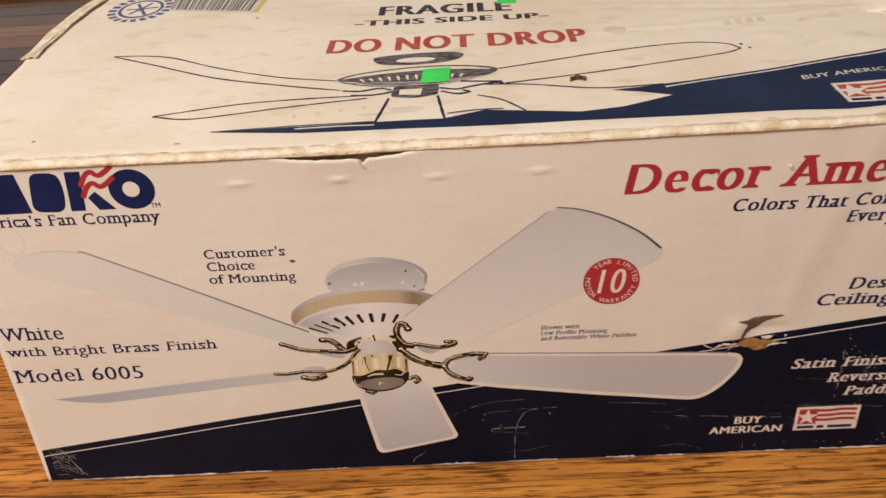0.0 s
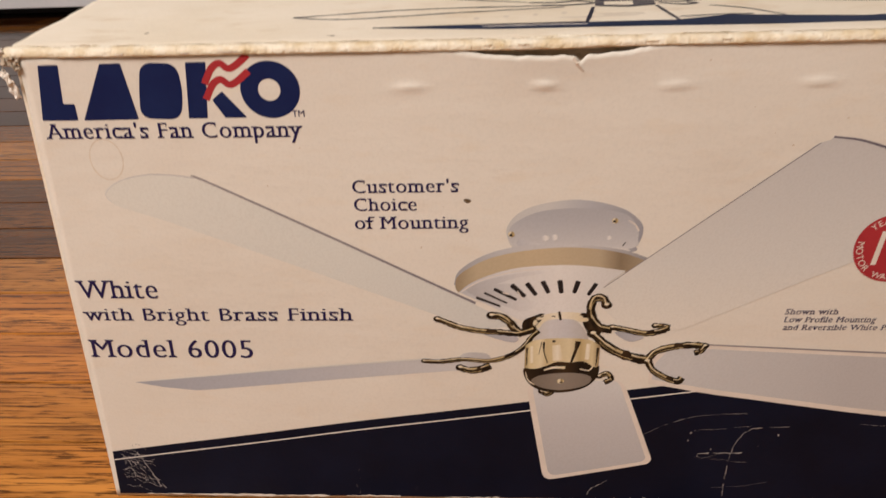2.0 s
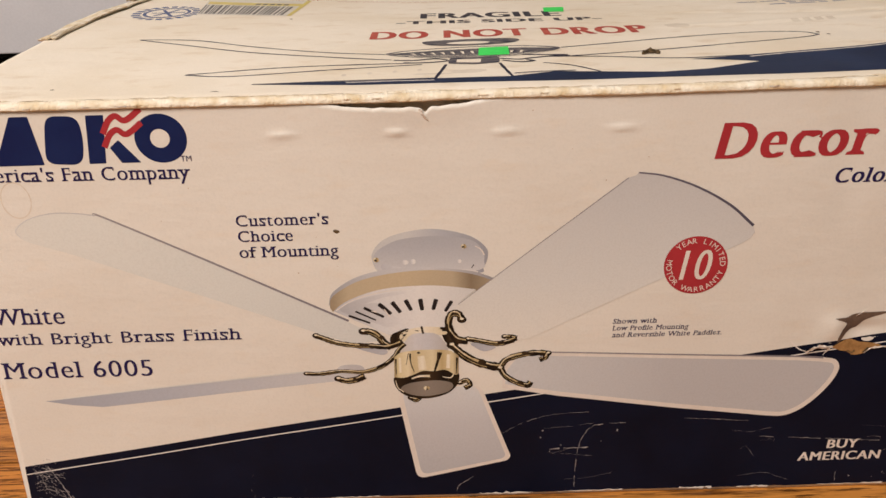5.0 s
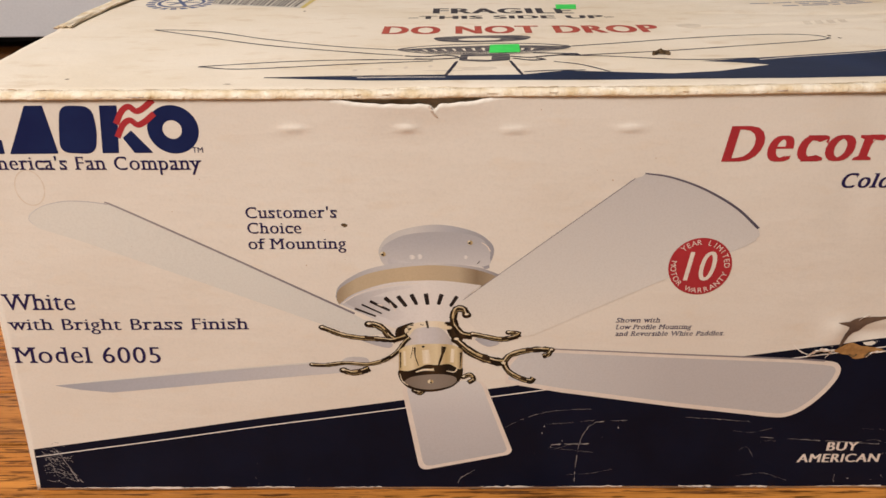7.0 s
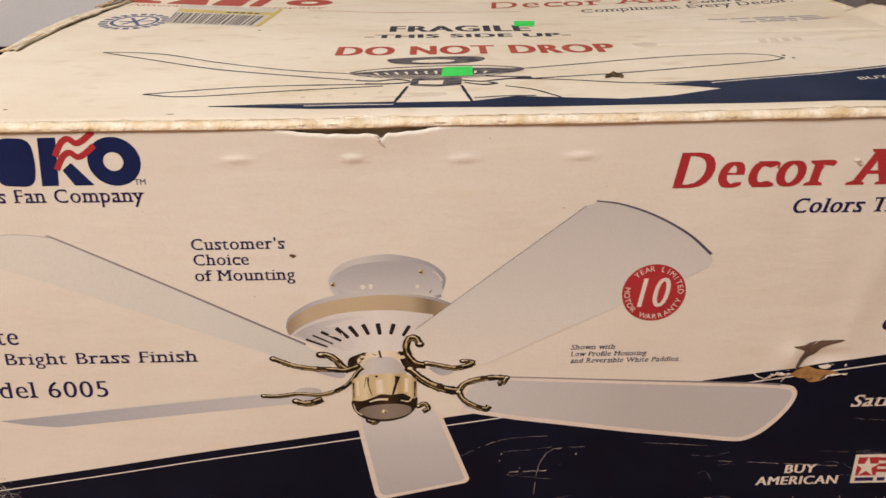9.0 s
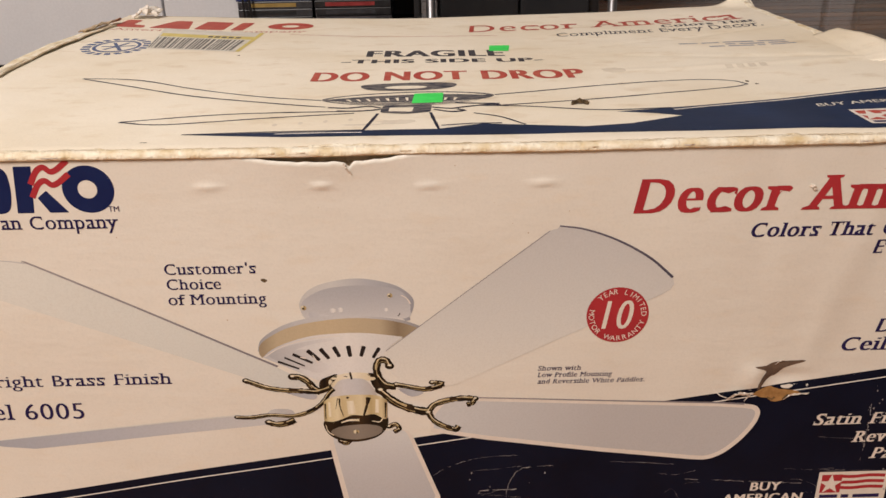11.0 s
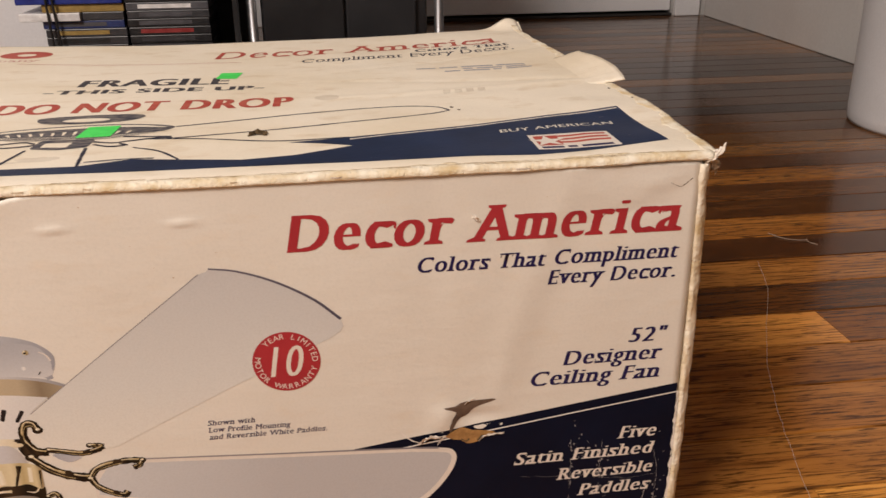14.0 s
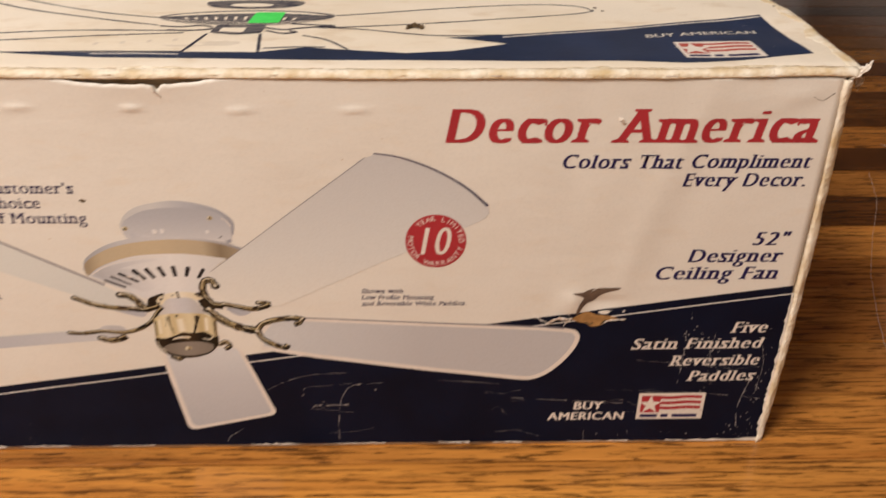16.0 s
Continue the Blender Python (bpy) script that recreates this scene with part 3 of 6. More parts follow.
def right_x(y):
    return 0.6245 + 0.004 * gauss(y - 0.10, 0.06) + 0.0016 * wob(y * 45, 4.0, 0) - 0.006 * gauss(y - 0.42, 0.12)


ys = sorted(set(spread(0.0, 0.016, 20)) | set(spread(0.0, 1.0, 130)))
xs = spread(0.0, 1.0, 200)


def top_point(s, t):
    y = -0.0008 + (0.0003 * wob(s * 22, 0.0, 3.0) + 0.0003 * wob(s * 160, 0.0, 3.0)) * max(0.0, 1 - t * 30) + t * (DEEP + 0.0008)
    x = left_x(y) + s * (right_x(y) - left_x(y))
    return top(x, y)


top_panel = part("top_panel", slab(top_point, xs, ys, lambda s, t: Vector((0, 0.0, -0.0006 - 0.0018 * min(1.0, t * 60)))), TOP_PAPER, carton, "stained cream top printed with a line drawing", smooth=True)

# worn rounded corners, sides, back and bottom
def corner_strip(x_of, sign, wide):
    def point(a, v):
        ang = radians(a)
        r = 0.0055
        rough = 0.0007 * wob(a * 0.02, v * 55, 5.0 + sign) + 0.0005 * wob(a * 0.05, v * 190, 2.0) + 0.0004 * wob(a * 0.05, v * 480, sign)
        rough *= 1.0 if sign > 0 else 0.45
        x = x_of(v) - sign * r + sign * (r + rough) * math.sin(ang)
        return Vector((x, (0.0045 if sign > 0 else 0.0056) - (r + rough) * math.cos(ang), v))
    return slab(point, spread(0, 95, 10) if sign > 0 else spread(-95, 0, 10)[::1], spread(-0.0028, 0.2475, 110), lambda a, v: Vector((-sign * 0.002, 0.003, 0)))


part("corner_edge", corner_strip(lambda v: 0.6222 + 0.0022 * math.sin(math.pi * min(v / 0.23, 1)), 1, 0.007), WORN, carton, "frayed yellowed board edge", smooth=True)
part("corner_edge", corner_strip(lambda v: left_edge(v) + 0.0012 * math.exp(-((v - 0.17) / 0.004) ** 2), -1, 0.006), PAPER, carton, smooth=True)
part("side_panel", slab(lambda y, v: Vector((0.6224 + 0.002 * math.sin(math.pi * v) * (1 - y), 0.006 + y * (DEEP - 0.007), -0.003 + v * (top_z(0.615, 0.006 + y * (DEEP - 0.007)) - 0.0002))), spread(0, 1, 20), spread(0, 1, 12), lambda y, v: Vector((-0.003, 0, 0))), TOP_PAPER, carton)
part("side_panel", slab(lambda y, v: Vector((-0.0012 + 0.0060 * v - 0.007 * math.sin(math.pi * y) * v, 0.006 + y * (DEEP - 0.007), -0.003 + v * (top_z(0.005, 0.006 + y * (DEEP - 0.007)) - 0.0002))), spread(0, 1, 20), spread(0, 1, 12), lambda y, v: Vector((0.003, 0, 0))), TOP_PAPER, carton)
part("back_panel", slab(lambda u, v: Vector((0.004 + 0.613 * u, DEEP - 0.002, -0.003 + v * (top_z(0.004 + 0.613 * u, DEEP) - 0.0002))), spread(0, 1, 30), spread(0, 1, 10), lambda u, v: Vector((0, -0.003, 0))), PAPER, carton)
part("bottom_panel", block(0.006, 0.616, 0.006, DEEP - 0.006, -0.0029, 0.001, 0), KRAFT, carton)
part("inner_flap", slab(lambda u, v: Vector((0.190 + u * 0.11, 0.0036 + 0.0006 * wob(u * 14, v, 2), 0.236 + v * 0.0120)), spread(0, 1, 20), spread(0, 1, 3), lambda u, v: Vector((0, 0.002, 0))), TORN_TAN, carton, "brown inner board in the gaping joint")


def crumple(name, path, wide, mat, parent, seed, amp=0.002, label="", thick=0.0007):
    """A creased scrap of paper or board along a line of places."""
    pts = [Vector(p) for p in path]
    n = 14

    def at(t):
        k = min(int(t * (len(pts) - 1)), len(pts) - 2)
        f = t * (len(pts) - 1) - k
        return pts[k].lerp(pts[k + 1], f), (pts[k + 1] - pts[k]).normalized()

    def point(t, w):
        p, d = at(t)
        side = wide.normalized()
        half = wide.length * (0.75 + 0.35 * wob(t * 6, seed, 1.0))
        j = Vector((wob(t * 7, w * 4, seed), wob(t * 7, w * 4, seed + 9), wob(t * 7, w * 4, seed + 21))) * amp
        return p + side * half * (w - 0.5) + j

    return part(name, slab(point, spread(0, 1, n), spread(0, 1, 6), lambda t, w: Vector((0, thick, -thick))), mat, parent, label)


crumple("torn_corner", [(0.6195, 0.001, 0.2490), (0.6235, -0.001, 0.2530), (0.6275, -0.001, 0.2560)], Vector((0.003, 0.003, 0.006)), TORN_WHITE, carton, 3.0, 0.0014, "torn curl of white paper")
crumple("torn_corner", [(0.618, 0.0005, 0.249), (0.6235, 0.001, 0.250), (0.6265, 0.004, 0.243)], Vector((0.001, 0.0, 0.007)), TAPE, carton, 5.0, 0.003, "grey wrinkled tape")
crumple("torn_corner", [(0.000, 0.004, 0.249), (0.004, -0.001, 0.250), (0.010, -0.002, 0.2475)], Vector((0.0, 0.002, 0.007)), TAPE, carton, 8.0, 0.003, "grey wrinkled tape")
crumple("torn_corner", [(-0.001, 0.003, 0.243), (0.003, -0.001, 0.241), (0.006, -0.001, 0.232)], Vector((0.004, 0.0, 0.002)), TORN_WHITE, carton, 13.0, 0.002)
crumple("torn_edge", [(-0.006, 0.18, 0.2535), (-0.008, 0.27, 0.2535), (-0.003, 0.33, 0.2530), (0.005, 0.40, 0.2515)], Vector((0.016, 0.003, 0.001)), WORN, carton, 17.0, 0.0018, "yellowed paper frayed along the edge", thick=0.0012)
crumple("torn_edge", [(-0.004, 0.355, 0.2540), (0.000, 0.385, 0.2545), (0.006, 0.42, 0.2535)], Vector((0.009, 0.003, 0.001)), TORN_TAN, carton, 23.0, 0.0022, "brown board showing where the paper tore", thick=0.0010)
crumple("torn_edge", [(0.012, 0.455, 0.253), (0.022, 0.452, 0.258), (0.036, 0.458, 0.254)], Vector((0.004, 0.022, 0.006)), TORN_WHITE, carton, 19.0, 0.004)

def worn_front(s, t):
    x = 0.004 + 0.6185 * s
    rough = 0.00024 * wob(x * 380, t * 9, 3) + 0.00030 * wob(x * 70, t * 5, 9)
    if t < 0.25:
        return Vector((x, -0.0014 + rough, top_z(x, -0.0008) - 0.0010 + 0.0052 * (t - 0.12)))
    y = -0.0012 + (0.0082 + 0.0040 * wob(x * 22, 1.0, 5) + 0.0018 * wob(x * 130, 1.0, 5)) * (t - 0.25) / 0.75
    return top(x, y, 0.00025 * (1 - t) + 0.00003 + abs(rough) * (1 - t) ** 0.5)


part("worn_edge", slab(worn_front, spread(0, 1, 260), spread(0, 1, 12), lambda s, t: Vector((0, 0.0006, -0.0006))), WORN, carton, "yellowed rough paper fold along the upper edge", smooth=True)


def worn_right(s, t):
    y = 0.002 + 0.455 * s
    x = right_x(y) + 0.0006 - (0.006 + 0.0045 * wob(y * 40, 2.0, 5) + 0.002 * wob(y * 200, 1.0, 5)) * t
    return top(x, y, 0.00004 + 0.0005 * abs(wob(y * 120, t * 4, 2)) * (1 - t))


part("worn_edge", slab(worn_right, spread(0, 1, 160), spread(0, 1, 5), lambda s, t: Vector((0, 0, -0.0012 * (1 - t) - 0.0002))), WORN, carton, smooth=True)

for k in range(34):
    x0 = 0.012 + 0.0178 * k + 0.004 * wob(k * 3.3, 1, 1)
    run = 0.010 + 0.006 * wob(k * 5.1, 2, 2)
    strokes("fold_line", [ribbon([(x, 0.0062 + 0.0012 * wob(x * 40, 3, 3) + 0.0003 * wob(x * 300, 3, 3)) for x in spread(x0, min(x0 + run, 0.615), 8)], 0.0006, (0.2, 1.0), 1.0)], KRAFT if k % 3 else STAIN, carton, top, 0.00042)
rnd = random.Random(21)
for k in range(14):
    x0 = rnd.uniform(0.01, 0.615)
    w, lift = rnd.uniform(0.003, 0.007), rnd.uniform(0.0001, 0.0004)
    crumple("paper_flake", [(x0, -0.0014, 0.2500), (x0 + w * 0.5, -0.0014 - lift, 0.2500), (x0 + w, -0.0014, 0.2501)], Vector((0, -0.0003, 0.0010)), rnd.choice((TORN_WHITE, WORN)), carton, 100.0 + k, 0.0003, thick=0.0002)

# a lifted tab of the side flap
def tab_point(s, t):
    y = 0.180 + 0.105 * s
    x = 0.606 + (0.0275 + 0.002 * math.sin(6 * s)) * t
    rise = 0.0075 * (math.sin(math.pi * (0.10 + 0.80 * s)) ** 0.8) * t ** 1.3 - 0.0006 + 0.0008 * t
    return Vector((x, y + 0.012 * t * (s - 0.55), top_z(x, y) + rise + 0.0008 * wob(s * 9, t * 9, 31)))


part("lifted_tab", slab(tab_point, spread(0, 1, 20), spread(0, 1, 10), lambda s, t: Vector((0.0003, 0, -0.0009))), TOP_PAPER, carton, "lifted cream paper tab", smooth=True)

# ---- print on the front ----
FP, TP = front_panel, top_panel
H1, H2, H3, H4, H5, H6 = 0.00004, 0.00007, 0.00010, 0.00013, 0.00016, 0.00019


def navy_edge(u):
    """The sweeping upper edge of the dark field."""
    t = (u - 0.0085) / 0.6075
    return 0.0296 + 0.0976 * t - 0.0073 * t * t


field = [(u, navy_edge(u)) for u in spread(0.0060, 0.6162, 60)] + [(0.6175, 0.060), (0.6165, -0.0002)] + [(u, -0.0008 + 0.0005 * wob(u * 120, 0, 2)) for u in spread(0.6165, 0.0042, 80)]
shape("dark_field", [field], NAVY, FP, front, H1, "dark navy printed field with scuffs")
strokes("printed_line", [ribbon([(u, navy_edge(u) - 0.0058) for u in spread(0.0060, 0.6165, 60)], 0.00072)], PRINT_WHITE, FP, front, H2)

# brand mark as plain shapes
strokes("logo_block", [rounded([(0.0142, 0.2203), (0.0310, 0.2201), (0.0310, 0.2278), (0.0257, 0.2281), (0.0274, 0.2459), (0.0182, 0.2459)], 0.0006, 2)], LOGO_BLUE, FP, front, H2)
shape("logo_block", [rounded([(0.0337, 0.2200), (0.0594, 0.2200), (0.0558, 0.2459), (0.0464, 0.2459)], 0.0006, 2)], LOGO_BLUE, FP, front, H2)
shape("logo_block", [rounded([(0.0602, 0.2205), (0.0792, 0.2195), (0.0820, 0.2323), (0.0812, 0.2453), (0.0647, 0.2459), (0.0622, 0.2343)], 0.006, 6)], LOGO_BLUE, FP, front, H2)
shape("logo_block", [rounded([(0.0827, 0.2200), (0.0914, 0.2200), (0.0944, 0.2456), (0.0852, 0.2456)], 0.0004, 2)], LOGO_BLUE, FP, front, H2)
shape("logo_block", [rounded([(0.0947, 0.2283), (0.0997, 0.2323), (0.1097, 0.2200), (0.0997, 0.2200)], 0.0006, 2)], LOGO_BLUE, FP, front, H2)
shape("logo_ring", [ellipse(0.1216, 0.2325, 0.0134, 0.0130), ellipse(0.1212, 0.2325, 0.0050, 0.0050)], LOGO_BLUE, FP, front, H2)
for k, (dx, dz) in enumerate(((0.0, 0.0), (-0.0004, -0.0072))):
    wave = smooth_line([(0.0924 + dx, 0.2358 + dz), (0.0964 + dx, 0.2425 + dz), (0.1004 + dx, 0.2449 + dz), (0.1038 + dx, 0.2425 + dz), (0.1074 + dx, 0.2437 + dz), (0.1134 + dx, 0.2483 + dz)], 6)
    shape("logo_stripe", [ribbon(wave, 0.0031)], RED, FP, front, H3)
text("TM", 0.1302, 0.1358, 0.2199, 0.0030, TEXT_BLUE, FP, front, serif=False, bold=0.004)

text("America's Fan Company", 0.0138, 0.1342, 0.2115, 0.0072, TEXT_BLUE, FP, front, bold=0.024, tilt=-0.0010)
text("Customer's", 0.1543, 0.2038, 0.1828, 0.0062, TEXT_BLUE, FP, front, bold=0.024)
text("Choice", 0.1544, 0.1838, 0.1738, 0.0062, TEXT_BLUE, FP, front, bold=0.024)
text("of Mounting", 0.1540, 0.2076, 0.1645, 0.0062, TEXT_BLUE, FP, front, bold=0.024)
text("White", 0.0095, 0.0512, 0.1270, 0.0102, TEXT_BLUE, FP, front, shear=0.03, bold=0.020)
text("with Bright Brass Finish", 0.0094, 0.1488, 0.1139, 0.0072, TEXT_BLUE, FP, front, shear=0.03, bold=0.020)
text("Model 6005", 0.0080, 0.0948, 0.0916, 0.0106, TEXT_BLUE, FP, front, shear=0.03, bold=0.020)
text("Decor America", 0.4063, 0.6092, 0.2124, 0.0190, RED, FP, front, shear=0.22, bold=0.056, label="large red slanted lettering")
text("Colors That Compliment", 0.4708, 0.6089, 0.1972, 0.0080, TEXT_BLUE, FP, front, shear=0.26, bold=0.050)
text("Every Decor.", 0.5387, 0.6080, 0.1860, 0.0080, TEXT_BLUE, FP, front, shear=0.26, bold=0.050)
text('52"', 0.5852, 0.6072, 0.1481, 0.0085, TEXT_BLUE, FP, front, shear=0.26, bold=0.050)
text("Designer", 0.5493, 0.6053, 0.1367, 0.0085, TEXT_BLUE, FP, front, shear=0.26, bold=0.050)
text("Ceiling Fan", 0.5317, 0.6048, 0.1249, 0.0085, TEXT_BLUE, FP, front, shear=0.26, bold=0.050)
text("Five", 0.5831, 0.6064, 0.0861, 0.0078, CREAM, FP, front, shear=0.26, bold=0.046)
text("Satin Finished", 0.5231, 0.6062, 0.0744, 0.0078, CREAM, FP, front, shear=0.26, bold=0.046)
text("Reversible", 0.5483, 0.6060, 0.0613, 0.0078, CREAM, FP, front, shear=0.26, bold=0.046)
text("Paddles", 0.5612, 0.6061, 0.0490, 0.0078, CREAM, FP, front, shear=0.26, bold=0.046)
text("BUY", 0.4915, 0.5107, 0.0266, 0.0062, CREAM, FP, front, shear=0.06, bold=0.036, serif=False)
text("AMERICAN", 0.4750, 0.5252, 0.0178, 0.0062, CREAM, FP, front, shear=0.06, bold=0.036, serif=False)
text("Shown with", 0.3580, 0.3828, 0.1172, 0.0029, TEXT_BLUE, FP, front, shear=0.22, bold=0.022)
text("Low Profile Mounting", 0.3582, 0.4010, 0.1128, 0.0029, TEXT_BLUE, FP, front, shear=0.22, bold=0.022)
text("and Reversible White Paddles.", 0.3580, 0.4199, 0.1084, 0.0029, TEXT_BLUE, FP, front, shear=0.22, bold=0.022)


def flag(parent, sheet, x0, x1, y0, y1, h, red):
    """The small badge of a star and stripes on a white ground."""
    w, d = x1 - x0, y1 - y0
    badge = shape("flag_badge", [[(x0, y0), (x1, y0), (x1, y1), (x0, y1)]], CREAM, parent, sheet, h, "white badge with red stripes and a star")
    for k in range(3):
        yy = y0 + d * (0.84 - 0.20 * k)
        xa = x0 + w * (0.08 if k == 1 else 0.30)
        line = smooth_line([(xa, yy), (x0 + w * 0.5, yy - d * 0.02), (x0 + w * 0.72, yy + d * 0.02), (x0 + w * 0.95, yy)], 4)
        shape("flag_stripe", [ribbon(line, d * 0.11)], red, parent, sheet, h + 0.00003)
    shape("flag_field", [[(x0 + w * 0.05, y0 + d * 0.26), (x0 + w * 0.34, y0 + d * 0.26), (x0 + w * 0.34, y0 + d * 0.90), (x0 + w * 0.05, y0 + d * 0.90)]], red, parent, sheet, h + 0.00004)
    star = []
    for k in range(10):
        r = (0.36 if k % 2 == 0 else 0.14) * d
        star.append((x0 + w * 0.19 + r * math.sin(k * math.pi / 5), y0 + d * 0.56 + r * math.cos(k * math.pi / 5)))
    shape("flag_star", [star], CREAM, parent, sheet, h + 0.00006)
    strokes("text_bar", [[(x0 + w * a, y0 + d * 0.07), (x0 + w * b, y0 + d * 0.07), (x0 + w * b, y0 + d * 0.19), (x0 + w * a, y0 + d * 0.19)] for a, b in ((0.06, 0.32), (0.37, 0.48), (0.54, 0.92))], TEXT_BLUE, parent, sheet, h + 0.00003)
    return badge


flag(FP, front, 0.5330, 0.5762, 0.0178, 0.0393, H3, RED)

# the printed picture of the fan
def pic(name, loops, mat, h, label=""):
    return shape(name, loops, mat, FP, front, h, label)


blade_ul = smooth_line([(0.0400, 0.1775), (0.0362, 0.1812), (0.0362, 0.1858), (0.0440, 0.1902), (0.0573, 0.1930), (0.0700, 0.1926), (0.0812, 0.1911)], 5)[:-1] + [(0.0812, 0.1911), (0.2001, 0.1291), (0.2300, 0.1110), (0.2120, 0.1090), (0.1931, 0.1162), (0.1280, 0.1430), (0.0640, 0.1690)]
pic("printed_blade", [blade_ul], BLADE_PALE, H1 + 0.000005)
pic("blade_edge", [ribbon(smooth_line([(0.0790, 0.1915), (0.0850, 0.1898), (0.1400, 0.1612), (0.2100, 0.1240)], 5), 0.0013, (0.8, 1.0))], SHADE_LINE, H2)
pic("blade_edge", [ribbon(smooth_line([(0.0380, 0.1795), (0.0360, 0.1840), (0.0440, 0.1902), (0.0573, 0.1932), (0.0700, 0.1928), (0.0800, 0.1913)], 5), 0.0006, (0.4, 1.0))], BLADE_GREY, H2)
pic("printed_blade", [[(0.0285, 0.0757), (0.0440, 0.0726), (0.0620, 0.0708), (0.1300, 0.0775), (0.2144, 0.0858), (0.2144, 0.0925), (0.1850, 0.0910), (0.1000, 0.0830)]], BLADE_THIN, H1 + 0.00001)
pic("blade_edge", [ribbon([(0.0320, 0.0763), (0.1000, 0.0834), (0.1850, 0.0915)], 0.0006)], BLADE_PALE, H2)
arc_ur = smooth_line([(0.3676, 0.2063), (0.3814, 0.2040), (0.3994, 0.1972), (0.4174, 0.1865), (0.4307, 0.1745)], 6)
blade_ur = [(0.2660, 0.1270), (0.2716, 0.1323), (0.3180, 0.1690), (0.3560, 0.1985)] + smooth_line([(0.3560, 0.1985), (0.3612, 0.2030), (0.3682, 0.2053)], 4)[1:-1] + arc_ur + [(0.4318, 0.1705), (0.4300, 0.1672), (0.4255, 0.1643), (0.3700, 0.1380), (0.3109, 0.1089), (0.2850, 0.1060)]
pic("printed_blade", [blade_ur], BLADE_UP, H4)
pic("blade_edge", [ribbon(arc_ur, 0.0012, (0.7, 1.3))], DARK_LINE, H5)
pic("blade_edge", [ribbon([(0.2716, 0.1323), (0.3180, 0.1690), (0.3560, 0.1985), (0.3625, 0.2036)], 0.0004)], SHADE_LINE, H5)


def inset(points, d):
    c = Vector((sum(p[0] for p in points) / len(points), sum(p[1] for p in points) / len(points)))
    out = []
    for i, p in enumerate(points):
        a, b = Vector(points[i - 1]), Vector(points[(i + 1) % len(points)])
        t = (b - a).normalized()
        nrm = Vector((-t.y, t.x))
        q = Vector(p)
        out.append(tuple(q + nrm * d if (c - q).dot(nrm) > 0 else q - nrm * d))
    return out


blade_r = [(0.3039, 0.1006), (0.3146, 0.1009), (0.4656, 0.0924)] + smooth_line([(0.4803, 0.0909), (0.4876, 0.0891), (0.4905, 0.0835), (0.4876, 0.0744), (0.4803, 0.0637), (0.4715, 0.0554), (0.4622, 0.0513), (0.4520, 0.0516)], 5) + [(0.3974, 0.0591), (0.3292, 0.0699), (0.2960, 0.0768), (0.2960, 0.0900)]
pic("printed_blade", [blade_r], CREAM, H3, "white border of a printed blade")
pic("blade_face", [inset(blade_r, 0.0030)], BLADE_GREY, H4)
pic("blade_edge", [ribbon([(0.3117, 0.1005), (0.4656, 0.0920), (0.4803, 0.0907)], 0.0014, (0.6, 0.9))], SHADE_LINE, H5)
blade_f = rounded([(0.2345, 0.0760), (0.2440, 0.0120), (0.2990, 0.0245), (0.3010, 0.0275), (0.2835, 0.0790)], 0.006, 6)
pic("printed_blade", [blade_f], CREAM, H3 + 0.00001, "white border of a printed blade")
pic("blade_face", [rounded([(0.2375, 0.0760), (0.2468, 0.0152), (0.2962, 0.0262), (0.2978, 0.0285), (0.2810, 0.0790)], 0.005, 6)], BLADE_FRONT, H4 + 0.00001)

# canopy: a pale rim over a grey drum
canopy_rim = smooth_line([(0.2257, 0.1597), (0.2256, 0.1645), (0.2299, 0.1709), (0.2387, 0.1755), (0.2534, 0.1781), (0.2657, 0.1773), (0.2793, 0.1732), (0.2871, 0.1668), (0.2884, 0.1613), (0.2860, 0.1545), (0.2810, 0.1510), (0.2340, 0.1507), (0.2280, 0.1545)], 5, True)
pic("printed_canopy", [canopy_rim], CANOPY_RIM, H2)
pic("canopy_drum", [smooth_line([(0.2268, 0.1570), (0.2268, 0.1638), (0.2316, 0.1685), (0.2410, 0.1725), (0.2564, 0.1740), (0.2716, 0.1729), (0.2815, 0.1699), (0.2858, 0.1633), (0.2863, 0.1583), (0.2835, 0.1531), (0.2529, 0.1498), (0.2342, 0.1521)], 5, True)], CANOPY, H2 + 0.000006)
pic("canopy_shade", [smooth_line([(0.2312, 0.1586), (0.2405, 0.1562), (0.2561, 0.1547), (0.2716, 0.1539), (0.2810, 0.1531), (0.2810, 0.1510), (0.2560, 0.1512), (0.2329, 0.1534)], 4, True)], HOUSING, H2 + 0.000010)
strokes("canopy_gleam", [ellipse(*(0.2434, 0.1590), 0.0020, 0.0014, 14), ellipse(*(0.2477, 0.1593), 0.0016, 0.0015, 14), ellipse(*(0.2729, 0.1587), 0.0013, 0.0011, 14)], HOUSING, FP, front, H3)
strokes("canopy_nick", [ribbon([(0.2794, 0.1545), (0.2807, 0.1563)], 0.0005)], SLOT, FP, front, H3)
pic("canopy_gleam", [ribbon(smooth_line([(0.2815, 0.1675), (0.2846, 0.1654), (0.2865, 0.1620)], 4), 0.0011, (0.4, 0.8))], CREAM, H3)
